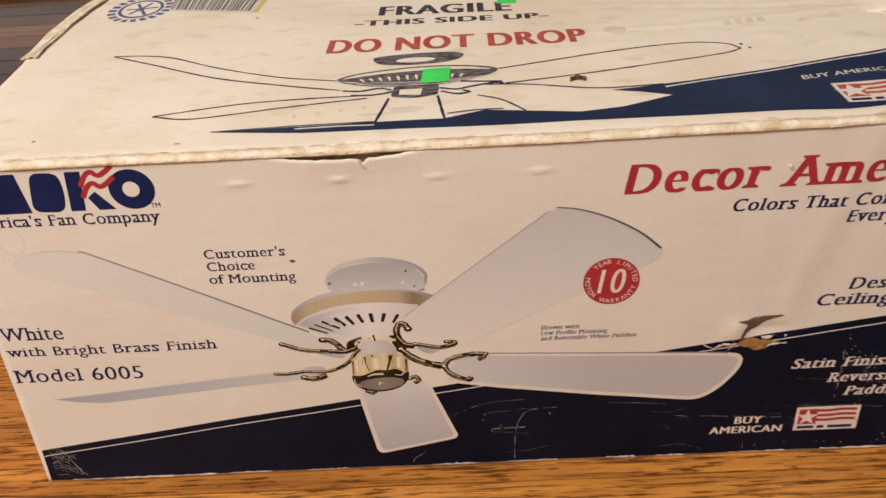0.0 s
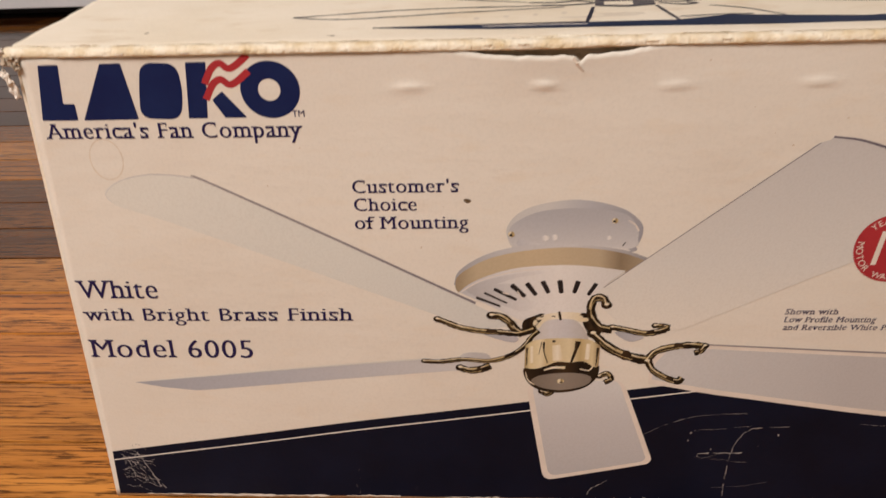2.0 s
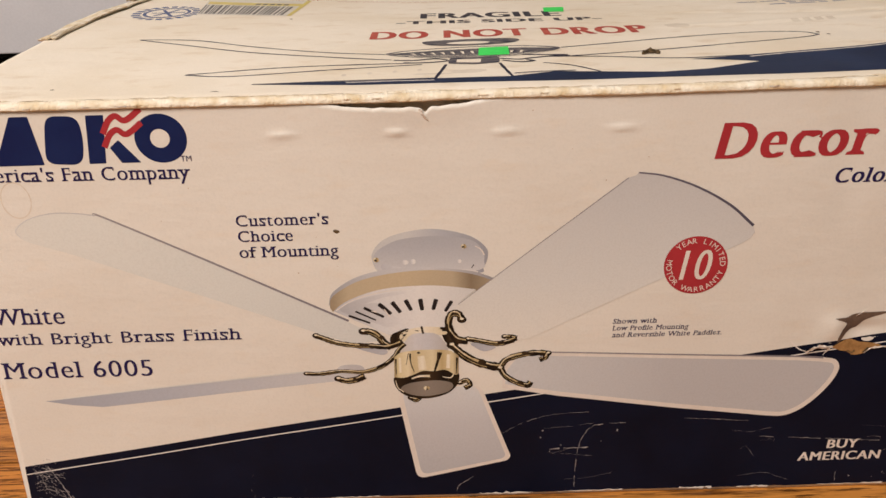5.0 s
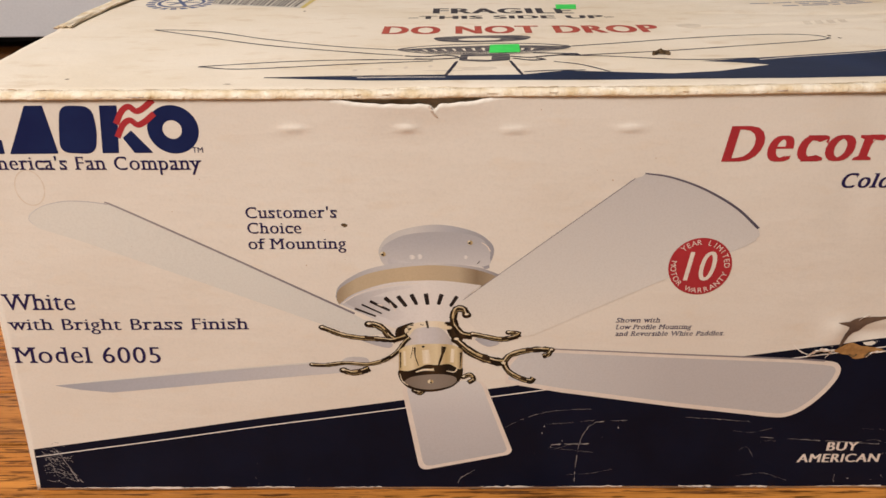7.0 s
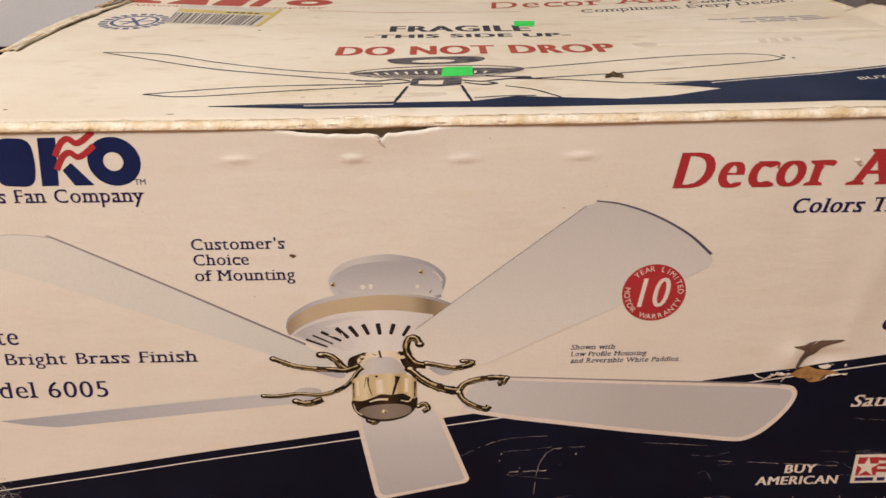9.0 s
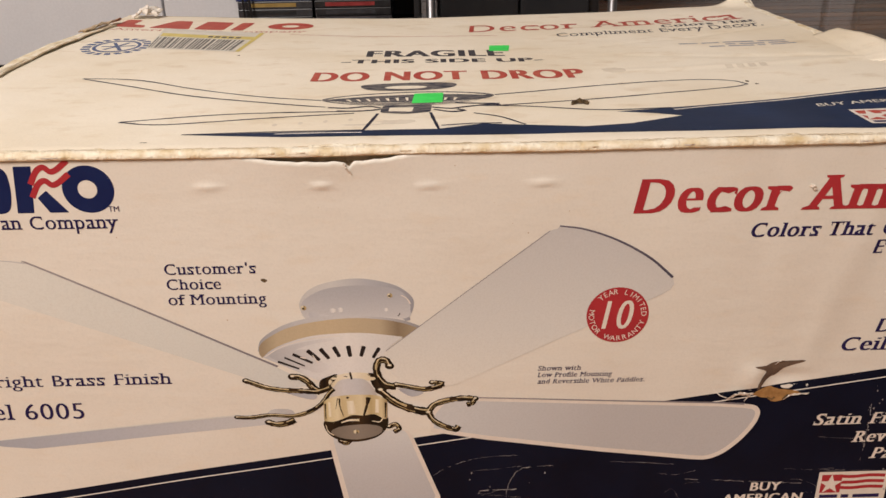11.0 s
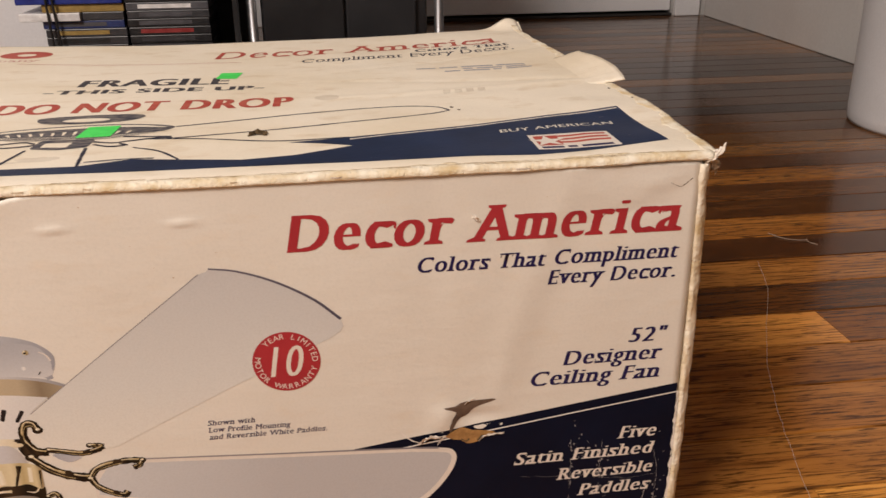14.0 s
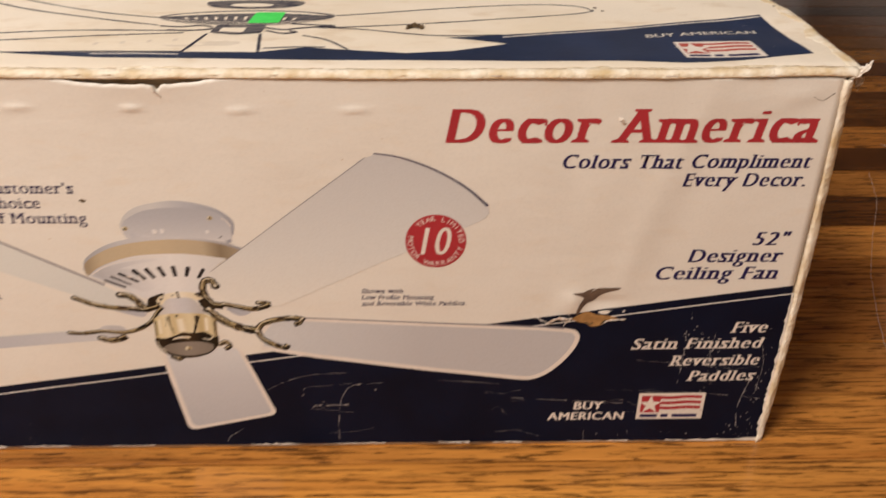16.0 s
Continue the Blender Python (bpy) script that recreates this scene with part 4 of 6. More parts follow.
# motor housing: rim, brass band, vented cone
pic("printed_housing", [smooth_line([(0.1998, 0.1347), (0.2018, 0.1411), (0.2088, 0.1470), (0.2185, 0.1518), (0.2311, 0.1548), (0.2468, 0.1558), (0.2655, 0.1546), (0.2810, 0.1521), (0.2935, 0.1471)], 6) + [(0.2905, 0.1426), (0.2653, 0.1456), (0.2339, 0.1458), (0.2147, 0.1403), (0.2020, 0.1307)]], RIM_GREY, H2 + 0.00002)
pic("printed_band", [smooth_line([(0.2003, 0.1326), (0.2013, 0.1383), (0.2073, 0.1435), (0.2183, 0.1490), (0.2342, 0.1525), (0.2530, 0.1540), (0.2685, 0.1529), (0.2811, 0.1503), (0.2917, 0.1461)], 6) + smooth_line([(0.2898, 0.1440), (0.2817, 0.1405), (0.2622, 0.1435), (0.2465, 0.1439), (0.2307, 0.1430), (0.2178, 0.1395), (0.2081, 0.1354), (0.2017, 0.1300)], 6)], BAND, H3)
pic("printed_housing", [smooth_line([(0.2021, 0.1304), (0.2081, 0.1354), (0.2179, 0.1399), (0.2307, 0.1434), (0.2465, 0.1446), (0.2622, 0.1442), (0.2817, 0.1413)], 6) + [(0.2735, 0.1345), (0.2693, 0.1266), (0.2663, 0.1183), (0.2522, 0.1177), (0.2393, 0.1170), (0.2321, 0.1141), (0.2202, 0.1208)]], HOUSING, H3 + 0.00001)
pic("housing_shade", [smooth_line([(0.2053, 0.1314), (0.2145, 0.1364), (0.2273, 0.1399), (0.2416, 0.1415), (0.2419, 0.1401), (0.2304, 0.1381), (0.2192, 0.1342), (0.2143, 0.1310), (0.2241, 0.1230), (0.2171, 0.1245)], 4, True)], GROOVE, H3 + 0.000014)
pic("housing_shade", [smooth_line([(0.2078, 0.1300), (0.2143, 0.1331), (0.2233, 0.1348), (0.2303, 0.1338), (0.2351, 0.1268), (0.2395, 0.1229), (0.2329, 0.1193), (0.2228, 0.1230)], 4, True)], GROOVE, H3 + 0.000017)
pic("housing_gleam", [ribbon(smooth_line([(0.2034, 0.1307), (0.2146, 0.1374), (0.2306, 0.1416), (0.2464, 0.1429)], 6), 0.0011, (0.5, 0.3))], CREAM, H3 + 0.00002)
for top_end, low_end, w in (((0.2102, 0.1274), (0.2221, 0.1222), 0.0012), ((0.2142, 0.1299), (0.2254, 0.1240), 0.0010), ((0.2190, 0.1320), (0.2300, 0.1258), 0.0016), ((0.2274, 0.1342), (0.2341, 0.1276), 0.0022), ((0.2348, 0.1351), (0.2394, 0.1283), 0.0022), ((0.2424, 0.1361), (0.2454, 0.1294), 0.0022), ((0.2506, 0.1365), (0.2515, 0.1293), 0.0023), ((0.2595, 0.1360), (0.2575, 0.1293), 0.0022), ((0.2681, 0.1346), (0.2642, 0.1281), 0.0019)):
    pic("printed_vent", [rounded(ribbon([top_end, low_end], w, (1.15, 0.95)), 0.0007, 3)], SLOT, H4 - 0.000005)
strokes("housing_gleam", [ribbon([(0.2231, 0.1299), (0.2262, 0.1291)], 0.0011, (0.5, 1.0)), ribbon([(0.2302, 0.1309), (0.2332, 0.1258)], 0.0006)], CREAM, FP, front, H4)
# neck, collar and hub
pic("collar_shade", [smooth_line([(0.2325, 0.1096), (0.2334, 0.1141), (0.2380, 0.1166), (0.2432, 0.1180), (0.2418, 0.1140), (0.2385, 0.1103), (0.2345, 0.1081)], 4, True)], BRASS_DARK, H4 + 0.00003)
pic("collar_shade", [smooth_line([(0.2605, 0.1179), (0.2650, 0.1175), (0.2689, 0.1123), (0.2714, 0.1071), (0.2675, 0.1049), (0.2637, 0.1087), (0.2618, 0.1138)], 4, True)], BRASS_DARK, H4 + 0.00003)
pic("printed_collar", [smooth_line([(0.2379, 0.1125), (0.2412, 0.1166), (0.2513, 0.1188), (0.2618, 0.1179), (0.2651, 0.1146), (0.2624, 0.1132), (0.2512, 0.1147), (0.2437, 0.1133), (0.2404, 0.1096)], 5, True)], BRASS_PALE, H5)
pic("printed_neck", [smooth_line([(0.2382, 0.1021), (0.2396, 0.1066), (0.2430, 0.1125), (0.2473, 0.1147), (0.2570, 0.1146), (0.2611, 0.1117), (0.2643, 0.1064), (0.2655, 0.1019)], 5)], NECK, H5 + 0.000006)
strokes("collar_shade", [ribbon([(0.2506, 0.1191), (0.2514, 0.1143)], 0.0012), ribbon([(0.2336, 0.1111), (0.2366, 0.1148), (0.2419, 0.1177)], 0.0010, (0.6, 1.0)), ribbon([(0.2470, 0.1166), (0.2489, 0.1162)], 0.0005)], BRASS_DARK, FP, front, H5 + 0.00001)
hub_line = [(0.2336, 0.0837), (0.2342, 0.0998)] + smooth_line([(0.2342, 0.0998), (0.2395, 0.1028), (0.2519, 0.1039), (0.2650, 0.1031), (0.2711, 0.0996)], 5)[1:] + [(0.2707, 0.0854)] + smooth_line([(0.2707, 0.0854), (0.2686, 0.0787), (0.2620, 0.0737), (0.2519, 0.0713), (0.2412, 0.0730), (0.2354, 0.0781), (0.2336, 0.0837)], 4)[1:-1]
pic("printed_hub", [hub_line], BRASS, H6)
strokes("hub_reflection", [ribbon(smooth_line(p, 4), w, (1.0, 0.45), 0.5) for p, w in ((((0.2434, 0.1016), (0.2435, 0.0959), (0.2453, 0.0891)), 0.0011), (((0.2603, 0.1019), (0.2593, 0.0970), (0.2569, 0.0890)), 0.0026), (((0.2424, 0.1017), (0.2409, 0.0944)), 0.0005), (((0.2351, 0.0982), (0.2348, 0.0876)), 0.0009), (((0.2701, 0.0981), (0.2694, 0.0874)), 0.0012))], BRASS_DARK, FP, front, H6 + 0.00001)
strokes("hub_reflection", [ellipse(*(0.2483, 0.1020), 0.0009, 0.0007, 12)], SLOT, FP, front, H6 + 0.00001)
strokes("hub_gleam", [ribbon([(0.2495, 0.0998), (0.2504, 0.0905)], 0.0050, (0.8, 1.0)), ribbon([(0.2375, 0.0991), (0.2374, 0.0891)], 0.0017), ribbon([(0.2655, 0.1004), (0.2648, 0.0912)], 0.0022)], BRASS_PALE, FP, front, H6 + 0.000006)
pic("hub_rim", [smooth_line([(0.2333, 0.0856), (0.2389, 0.0855), (0.2450, 0.0875), (0.2503, 0.0898), (0.2569, 0.0894), (0.2632, 0.0901), (0.2688, 0.0866), (0.2711, 0.0873), (0.2700, 0.0803), (0.2640, 0.0740), (0.2526, 0.0709), (0.2412, 0.0726), (0.2348, 0.0782)], 4, True)], BRASS_DARK, H6 + 0.000015)
strokes("rim_gleam", [ribbon(smooth_line(p, 4), w, (0.4, 0.6), 0.5) for p, w in ((((0.2436, 0.0848), (0.2483, 0.0863), (0.2542, 0.0863)), 0.0024), (((0.2343, 0.0837), (0.2354, 0.0789), (0.2387, 0.0758)), 0.0010), (((0.2615, 0.0855), (0.2660, 0.0847), (0.2681, 0.0874)), 0.0012))], BRASS_PALE, FP, front, H6 + 0.00002)
pic("hub_plate", [smooth_line([(0.2371, 0.0782), (0.2409, 0.0813), (0.2488, 0.0828), (0.2594, 0.0831), (0.2667, 0.0811), (0.2667, 0.0772), (0.2613, 0.0741), (0.2512, 0.0725), (0.2420, 0.0742)], 4, True)], PLATE, H6 + 0.00003)
strokes("printed_screw", [ellipse(*(0.2276, 0.1611), 0.0016, 0.0015, 14), ellipse(*(0.2754, 0.1675), 0.0015, 0.0014, 14), ellipse(*(0.2520, 0.0781), 0.0018, 0.0014, 14)], BRASS_LIGHT, FP, front, H6 + 0.00004)
strokes("screw_slot", [ellipse(*(0.2273, 0.1607), 0.0007, 0.0007, 10), ellipse(*(0.2750, 0.1672), 0.0007, 0.0006, 10), ellipse(*(0.2523, 0.0773), 0.0008, 0.0004, 10)], SLOT, FP, front, H6 + 0.00005)
# blade brackets: dark cast shapes with bright upper faces
pic("bracket_leaf", [smooth_line([(0.2111, 0.1078), (0.2212, 0.1082), (0.2304, 0.1044), (0.2284, 0.1014), (0.2194, 0.1037)], 4, True)], SOFT_SHADE, H4 + 0.00002)
pic("bracket_leaf", [smooth_line([(0.2000, 0.0874), (0.2031, 0.0947), (0.2150, 0.0946), (0.2167, 0.0892), (0.2118, 0.0854)], 4, True)], BLADE_GREY, H4 + 0.00002)
pic("bracket_leaf", [smooth_line([(0.2779, 0.1071), (0.2870, 0.1063), (0.2923, 0.1040), (0.2851, 0.1018)], 4, True)], SOFT_SHADE, H4 + 0.00002)
ARMS_WEST = (
    (((0.1908, 0.1151), (0.1951, 0.1132), (0.2021, 0.1102), (0.2118, 0.1082), (0.2221, 0.1074), (0.2312, 0.1066), (0.2397, 0.1095)), 0.0026, 1.0),
    (((0.2177, 0.1171), (0.2222, 0.1164), (0.2263, 0.1133), (0.2293, 0.1089), (0.2331, 0.1062)), 0.0034, 0.8),
    (((0.1830, 0.0901), (0.1909, 0.0897), (0.2029, 0.0912), (0.2154, 0.0903), (0.2254, 0.0930), (0.2329, 0.0983), (0.2376, 0.1050), (0.2409, 0.1081)), 0.0021, 1.0),
    (((0.2013, 0.0862), (0.2058, 0.0846), (0.2118, 0.0854), (0.2166, 0.0876)), 0.0032, 0.9),
    (((0.2734, 0.1226), (0.2716, 0.1262), (0.2677, 0.1263), (0.2658, 0.1212), (0.2670, 0.1153), (0.2708, 0.1101), (0.2766, 0.1086)), 0.0034, 0.8))
ARMS_EAST = (
    (((0.2767, 0.1101), (0.2838, 0.1085), (0.2922, 0.1066), (0.2993, 0.1077), (0.3041, 0.1099)), 0.0026, 1.0),
    (((0.2973, 0.1110), (0.3005, 0.1106), (0.3044, 0.1099)), 0.0024, 0.8),
    (((0.2675, 0.1064), (0.2740, 0.0995), (0.2812, 0.0949), (0.2898, 0.0919), (0.2963, 0.0910)), 0.0040, 0.9),
    (((0.2944, 0.0903), (0.2982, 0.0957), (0.3060, 0.0986), (0.3144, 0.0997), (0.3222, 0.0993)), 0.0030, 1.0),
    (((0.3222, 0.0993), (0.3204, 0.0963), (0.3172, 0.0951)), 0.0026, 0.8))
ARM_ENDS = (
    (((0.2950, 0.0903), (0.2978, 0.0849), (0.3038, 0.0806), (0.3105, 0.0782), (0.3124, 0.0805)), 0.0030, 0.9),
    (((0.2429, 0.0718), (0.2452, 0.0702), (0.2472, 0.0718), (0.2460, 0.0741)), 0.0030, 0.9),
    (((0.2714, 0.0812), (0.2753, 0.0827), (0.2773, 0.0795), (0.2740, 0.0772)), 0.0024, 0.9))
for path, w, bright in ARMS_WEST + ARMS_EAST + ARM_ENDS:
    line = smooth_line(path, 6)
    n = len(line)
    band("printed_arm", line, w * 1.30, BRASS_DARK, FP, front, H5 + 0.000012, (0.95, 1.0), 0.3)
    pic("arm_tip", [ellipse(line[0][0], line[0][1], w * 0.80, w * 0.64, 14)], BRASS_DARK, H5 + 0.00001)
    upper = [(p[0] - 0.0002, p[1] + w * (0.26 + 0.10 * wob(k * 0.35, w * 4000, 2.0))) for k, p in enumerate(line)]
    for a, b, wide in ((0.02, 0.58, 0.50), (0.64, 0.98, 0.42)):
        run = upper[int(a * n):max(int(b * n), int(a * n) + 3)]
        if len(run) > 2:
            band("arm_face", run, w * wide * bright, BRASS_GOLD, FP, front, H6, (0.5, 0.8), 0.6)
            band("arm_gleam", [(p[0], p[1] + w * 0.06) for p in run[:-1]], w * wide * 0.60 * bright, BRASS_PALE, FP, front, H6 + 0.000008, (0.5, 0.2), 1.0)
    low = [(p[0] + 0.0001, p[1] - w * 0.36) for p in line[int(0.15 * n):int(0.60 * n) + 2]]
    if len(low) > 2:
        band("arm_face", low, w * 0.15, BRASS_GOLD, FP, front, H6, (0.4, 0.8), 0.8)
    pic("arm_gleam", [ellipse(line[0][0], line[0][1] + w * 0.16, w * 0.36, w * 0.22, 12)], BRASS_PALE, H6 + 0.000008)

# round warranty seal
seal = pic("warranty_seal", [ellipse(0.4017, 0.1521, 0.0174, 0.0172)], RED, H5, "red round seal with pale lettering")
text("10", 0.3930, 0.4106, 0.1437, 0.0172, CREAM, FP, front, H6, shear=0.26, bold=0.030)


def arc_text(body, cx, cy, r, start, end, cap, inward=False):
    bm = bmesh.new()
    letters = [c for c in body]
    for k, c in enumerate(letters):
        if c == " ":
            continue
        g = glyphs(c)
        w = (min(v.co.x for v in g.verts) + max(v.co.x for v in g.verts)) / 2
        a = radians(start + (end - start) * k / (len(letters) - 1))
        turn = a + math.pi / 2 if inward else a - math.pi / 2
        for v in g.verts:
            p = Matrix.Rotation(turn, 2) @ Vector(((v.co.x - w) * cap / CAP, (v.co.y - CAP / 2) * cap / CAP))
            v.co = (cx + r * math.cos(a) + p.x, cy + r * math.sin(a) + p.y, 0)
        me = bpy.data.meshes.new("letter")
        g.to_mesh(me)
        g.free()
        bm.from_mesh(me)
        bpy.data.meshes.remove(me)
    lay("printed_text", bm, CREAM, FP, front, H6)


arc_text("YEAR LIMITED", 0.4017, 0.1521, 0.0146, 132, 2, 0.0030)
arc_text("MOTOR WARRANTY", 0.4017, 0.1521, 0.0146, 172, 340, 0.0030, inward=True)

def blot_at(x, z, r, rng):
    return smooth_line([(x - r * rng.uniform(0.6, 1.6), z), (x, z + r), (x + r * rng.uniform(0.6, 1.6), z), (x, z - r)], 3, True)


# scuffs, scratches and spots of the front
def scratch(points, w, seed, jitter=1.2):
    """A scratch, broken into short runs."""
    line = smooth_line(points, 14)
    line = [(x + 0.0006 * wob(x * 500, z * 500, 3), z + 0.0006 * wob(x * 500, z * 500, 8)) for x, z in line]
    r, out, k = random.Random(seed), [], 0
    while k < len(line) - 3:
        n = r.randint(3, 9)
        if len(line[k:k + n]) > 2:
            out.append(ribbon(line[k:k + n], w * r.uniform(0.5, 1.0), (0.4, 0.8), jitter))
        k += n - 1 + r.choice((0, 0, 1, 3))
    return out


strokes("scratch", [piece for seed, (p, w) in enumerate((
    (((0.2965, 0.0449), (0.3083, 0.0518), (0.3251, 0.0568), (0.3488, 0.0581)), 0.0004), (((0.3400, 0.0025), (0.3403, 0.0194), (0.3433, 0.0386), (0.3512, 0.0481), (0.3693, 0.0495)), 0.0007),
    (((0.2678, 0.0022), (0.2695, 0.0065), (0.2782, 0.0128)), 0.0006), (((0.3246, 0.0318), (0.3360, 0.0322), (0.3472, 0.0322)), 0.0011), (((0.4504, 0.0367), (0.4900, 0.0339), (0.5322, 0.0306)), 0.0006),
    (((0.4041, 0.0514), (0.4240, 0.0500), (0.4424, 0.0482)), 0.0004), (((0.6035, 0.0519), (0.5986, 0.0283), (0.6010, 0.0070)), 0.0009), (((0.5561, 0.0880), (0.5568, 0.0640), (0.5560, 0.0420)), 0.0006),
    (((0.5745, 0.0860), (0.5735, 0.0640), (0.5740, 0.0440)), 0.0005), (((0.5000, 0.0020), (0.4996, 0.0060), (0.5000, 0.0100)), 0.0005), (((0.0150, 0.0240), (0.0220, 0.0150), (0.0270, 0.0050)), 0.0007),
    (((0.0110, 0.0280), (0.0150, 0.0200), (0.0160, 0.0100)), 0.0005), (((0.0100, 0.0150), (0.0180, 0.0120), (0.0300, 0.0090)), 0.0004), (((0.6060, 0.0760), (0.6090, 0.0600), (0.6080, 0.0400)), 0.0006), (((0.5330, 0.0410), (0.5700, 0.0395), (0.6120, 0.0340)), 0.0004))) for piece in scratch(p, w, seed)], SCRATCH, FP, front, H5 + 0.000005, "pale scratches in the dark print")
rnd = random.Random(77)
fine = []
for k in range(16):
    x, run = rnd.uniform(0.30, 0.58), rnd.uniform(0.008, 0.035)
    z = rnd.uniform(0.006, navy_edge(x) - 0.03)
    fine += scratch([(x, z), (x + run * 0.5, z + rnd.uniform(-0.002, 0.002)), (x + run, z + rnd.uniform(-0.006, 0.006))], 0.00022, k)
strokes("scratch", fine, SCRATCH, FP, front, H2 + 0.000005)
rnd = random.Random(8)
specks = []
for cu_, cv_, su, sv, n in ((0.5570, 0.070, 0.0012, 0.012, 22), (0.5745, 0.062, 0.0015, 0.012, 26), (0.5660, 0.080, 0.004, 0.006, 12), (0.6090, 0.050, 0.003, 0.020, 22), (0.6030, 0.012, 0.006, 0.006, 18), (0.0160, 0.014, 0.005, 0.008, 24), (0.5450, 0.006, 0.02, 0.001, 8), (0.3360, 0.0360, 0.012, 0.006, 6)):
    for k in range(n):
        x, z, r = rnd.gauss(cu_, su), rnd.gauss(cv_, sv), rnd.uniform(0.00015, 0.0005)
        if 0.010 < x < 0.615 and 0.001 < z < navy_edge(x) - 0.002:
            specks.append(smooth_line([(x - r, z), (x, z + r * rnd.uniform(0.5, 2.5)), (x + r, z), (x, z - r * rnd.uniform(0.5, 2.5))], 2, True))
strokes("rubbed_speck", specks, SCRATCH, FP, front, H5 + 0.00001)
corner = []
for k in range(26):
    x, z = 0.0095 + 0.014 * rnd.random() ** 1.5, rnd.uniform(0.002, 0.034)
    corner += scratch([(x, z), (x + 0.004, z + rnd.uniform(-0.0015, 0.001)), (x + rnd.uniform(0.006, 0.010), z - rnd.uniform(0.0, 0.004))], rnd.uniform(0.0002, 0.0006), 200 + k)
corner += scratch([(0.0200, 0.0290), (0.0255, 0.0160), (0.0300, 0.0030)], 0.0012, 301) + scratch([(0.0215, 0.0260), (0.0268, 0.0130), (0.0330, 0.0020)], 0.0008, 302)
strokes("scratch", corner, SCRATCH, FP, front, H5 + 0.000006)
wear = []
for u0, u1, w in ((0.02, 0.06, 0.0010), (0.05, 0.095, 0.0024), (0.09, 0.125, 0.0016), (0.135, 0.165, 0.0013), (0.19, 0.22, 0.0008), (0.282, 0.315, 0.0020), (0.33, 0.37, 0.0009), (0.405, 0.425, 0.0022), (0.44, 0.46, 0.0015), (0.49, 0.53, 0.0010), (0.555, 0.618, 0.0026)):
    wear.append(ribbon([(u, -0.0006 + 0.0008 * wob(u * 300, 1, 1)) for u in spread(u0, u1, 14)], w, (0.3, 0.7), 1.5))
strokes("edge_wear", wear, TORN_WHITE, FP, front, H4, "white paper fibre where the lower edge is rubbed")
strokes("edge_wear", [ribbon([(0.6168 + 0.0007 * wob(z * 300, 4, 1), z) for z in spread(0.004, 0.115, 50)], 0.0016, (1.6, 0.5), 1.6)], TORN_WHITE, FP, front, H4)
strokes("brown_spot", [smooth_line([(0.2056, 0.1785), (0.2069, 0.1794), (0.2091, 0.1786), (0.2088, 0.1777), (0.2074, 0.1771)], 4, True)], CRUMB, FP, front, H2)
ring = ellipse(0.0400, 0.2010, 0.0078, 0.0100, 40)
strokes("ring_stain", [ribbon(ring + [ring[0]], 0.0006, jitter=0.9)], FAINT, FP, front, H1 - 0.00001)

strokes("paper_nick", [ribbon(smooth_line([(0.6010, 0.2385), (0.6060, 0.2362), (0.6085, 0.2370), (0.6125, 0.2402)], 5), 0.0005, (0.3, 1.0), 1.2)], CRUMB, FP, front, H2)
rnd = random.Random(33)
strokes("fine_speck", [blot_at(rnd.uniform(0.02, 0.60), rnd.uniform(0.13, 0.245), rnd.uniform(0.00015, 0.0004), rnd) for k in range(16)], STAIN, FP, front, H2)

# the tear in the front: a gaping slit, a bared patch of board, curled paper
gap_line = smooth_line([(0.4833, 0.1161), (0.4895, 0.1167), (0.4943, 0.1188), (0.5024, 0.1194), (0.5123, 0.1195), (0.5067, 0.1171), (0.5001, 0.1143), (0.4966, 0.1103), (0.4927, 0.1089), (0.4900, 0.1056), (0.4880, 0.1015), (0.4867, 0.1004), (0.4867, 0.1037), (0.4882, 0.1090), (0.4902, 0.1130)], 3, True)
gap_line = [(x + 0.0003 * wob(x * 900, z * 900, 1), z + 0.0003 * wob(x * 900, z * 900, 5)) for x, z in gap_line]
# shaded paper inside the slit, painted as a flat dark brown shape
shape("tear_gap", [gap_line], TORN_SHADE, FP, front, H5, "flat brown shape painted for the shade in the tear")
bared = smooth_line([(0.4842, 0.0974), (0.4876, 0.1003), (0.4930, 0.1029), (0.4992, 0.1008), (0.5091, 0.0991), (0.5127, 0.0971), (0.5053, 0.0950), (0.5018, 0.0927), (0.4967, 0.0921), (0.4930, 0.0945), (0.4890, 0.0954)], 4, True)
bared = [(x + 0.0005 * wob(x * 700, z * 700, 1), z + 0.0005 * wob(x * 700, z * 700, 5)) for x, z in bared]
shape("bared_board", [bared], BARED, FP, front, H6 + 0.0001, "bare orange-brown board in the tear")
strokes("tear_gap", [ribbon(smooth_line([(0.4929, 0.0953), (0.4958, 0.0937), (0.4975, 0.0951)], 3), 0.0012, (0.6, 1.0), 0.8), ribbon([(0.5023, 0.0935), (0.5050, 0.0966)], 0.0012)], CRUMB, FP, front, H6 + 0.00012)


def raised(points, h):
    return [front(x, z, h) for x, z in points]


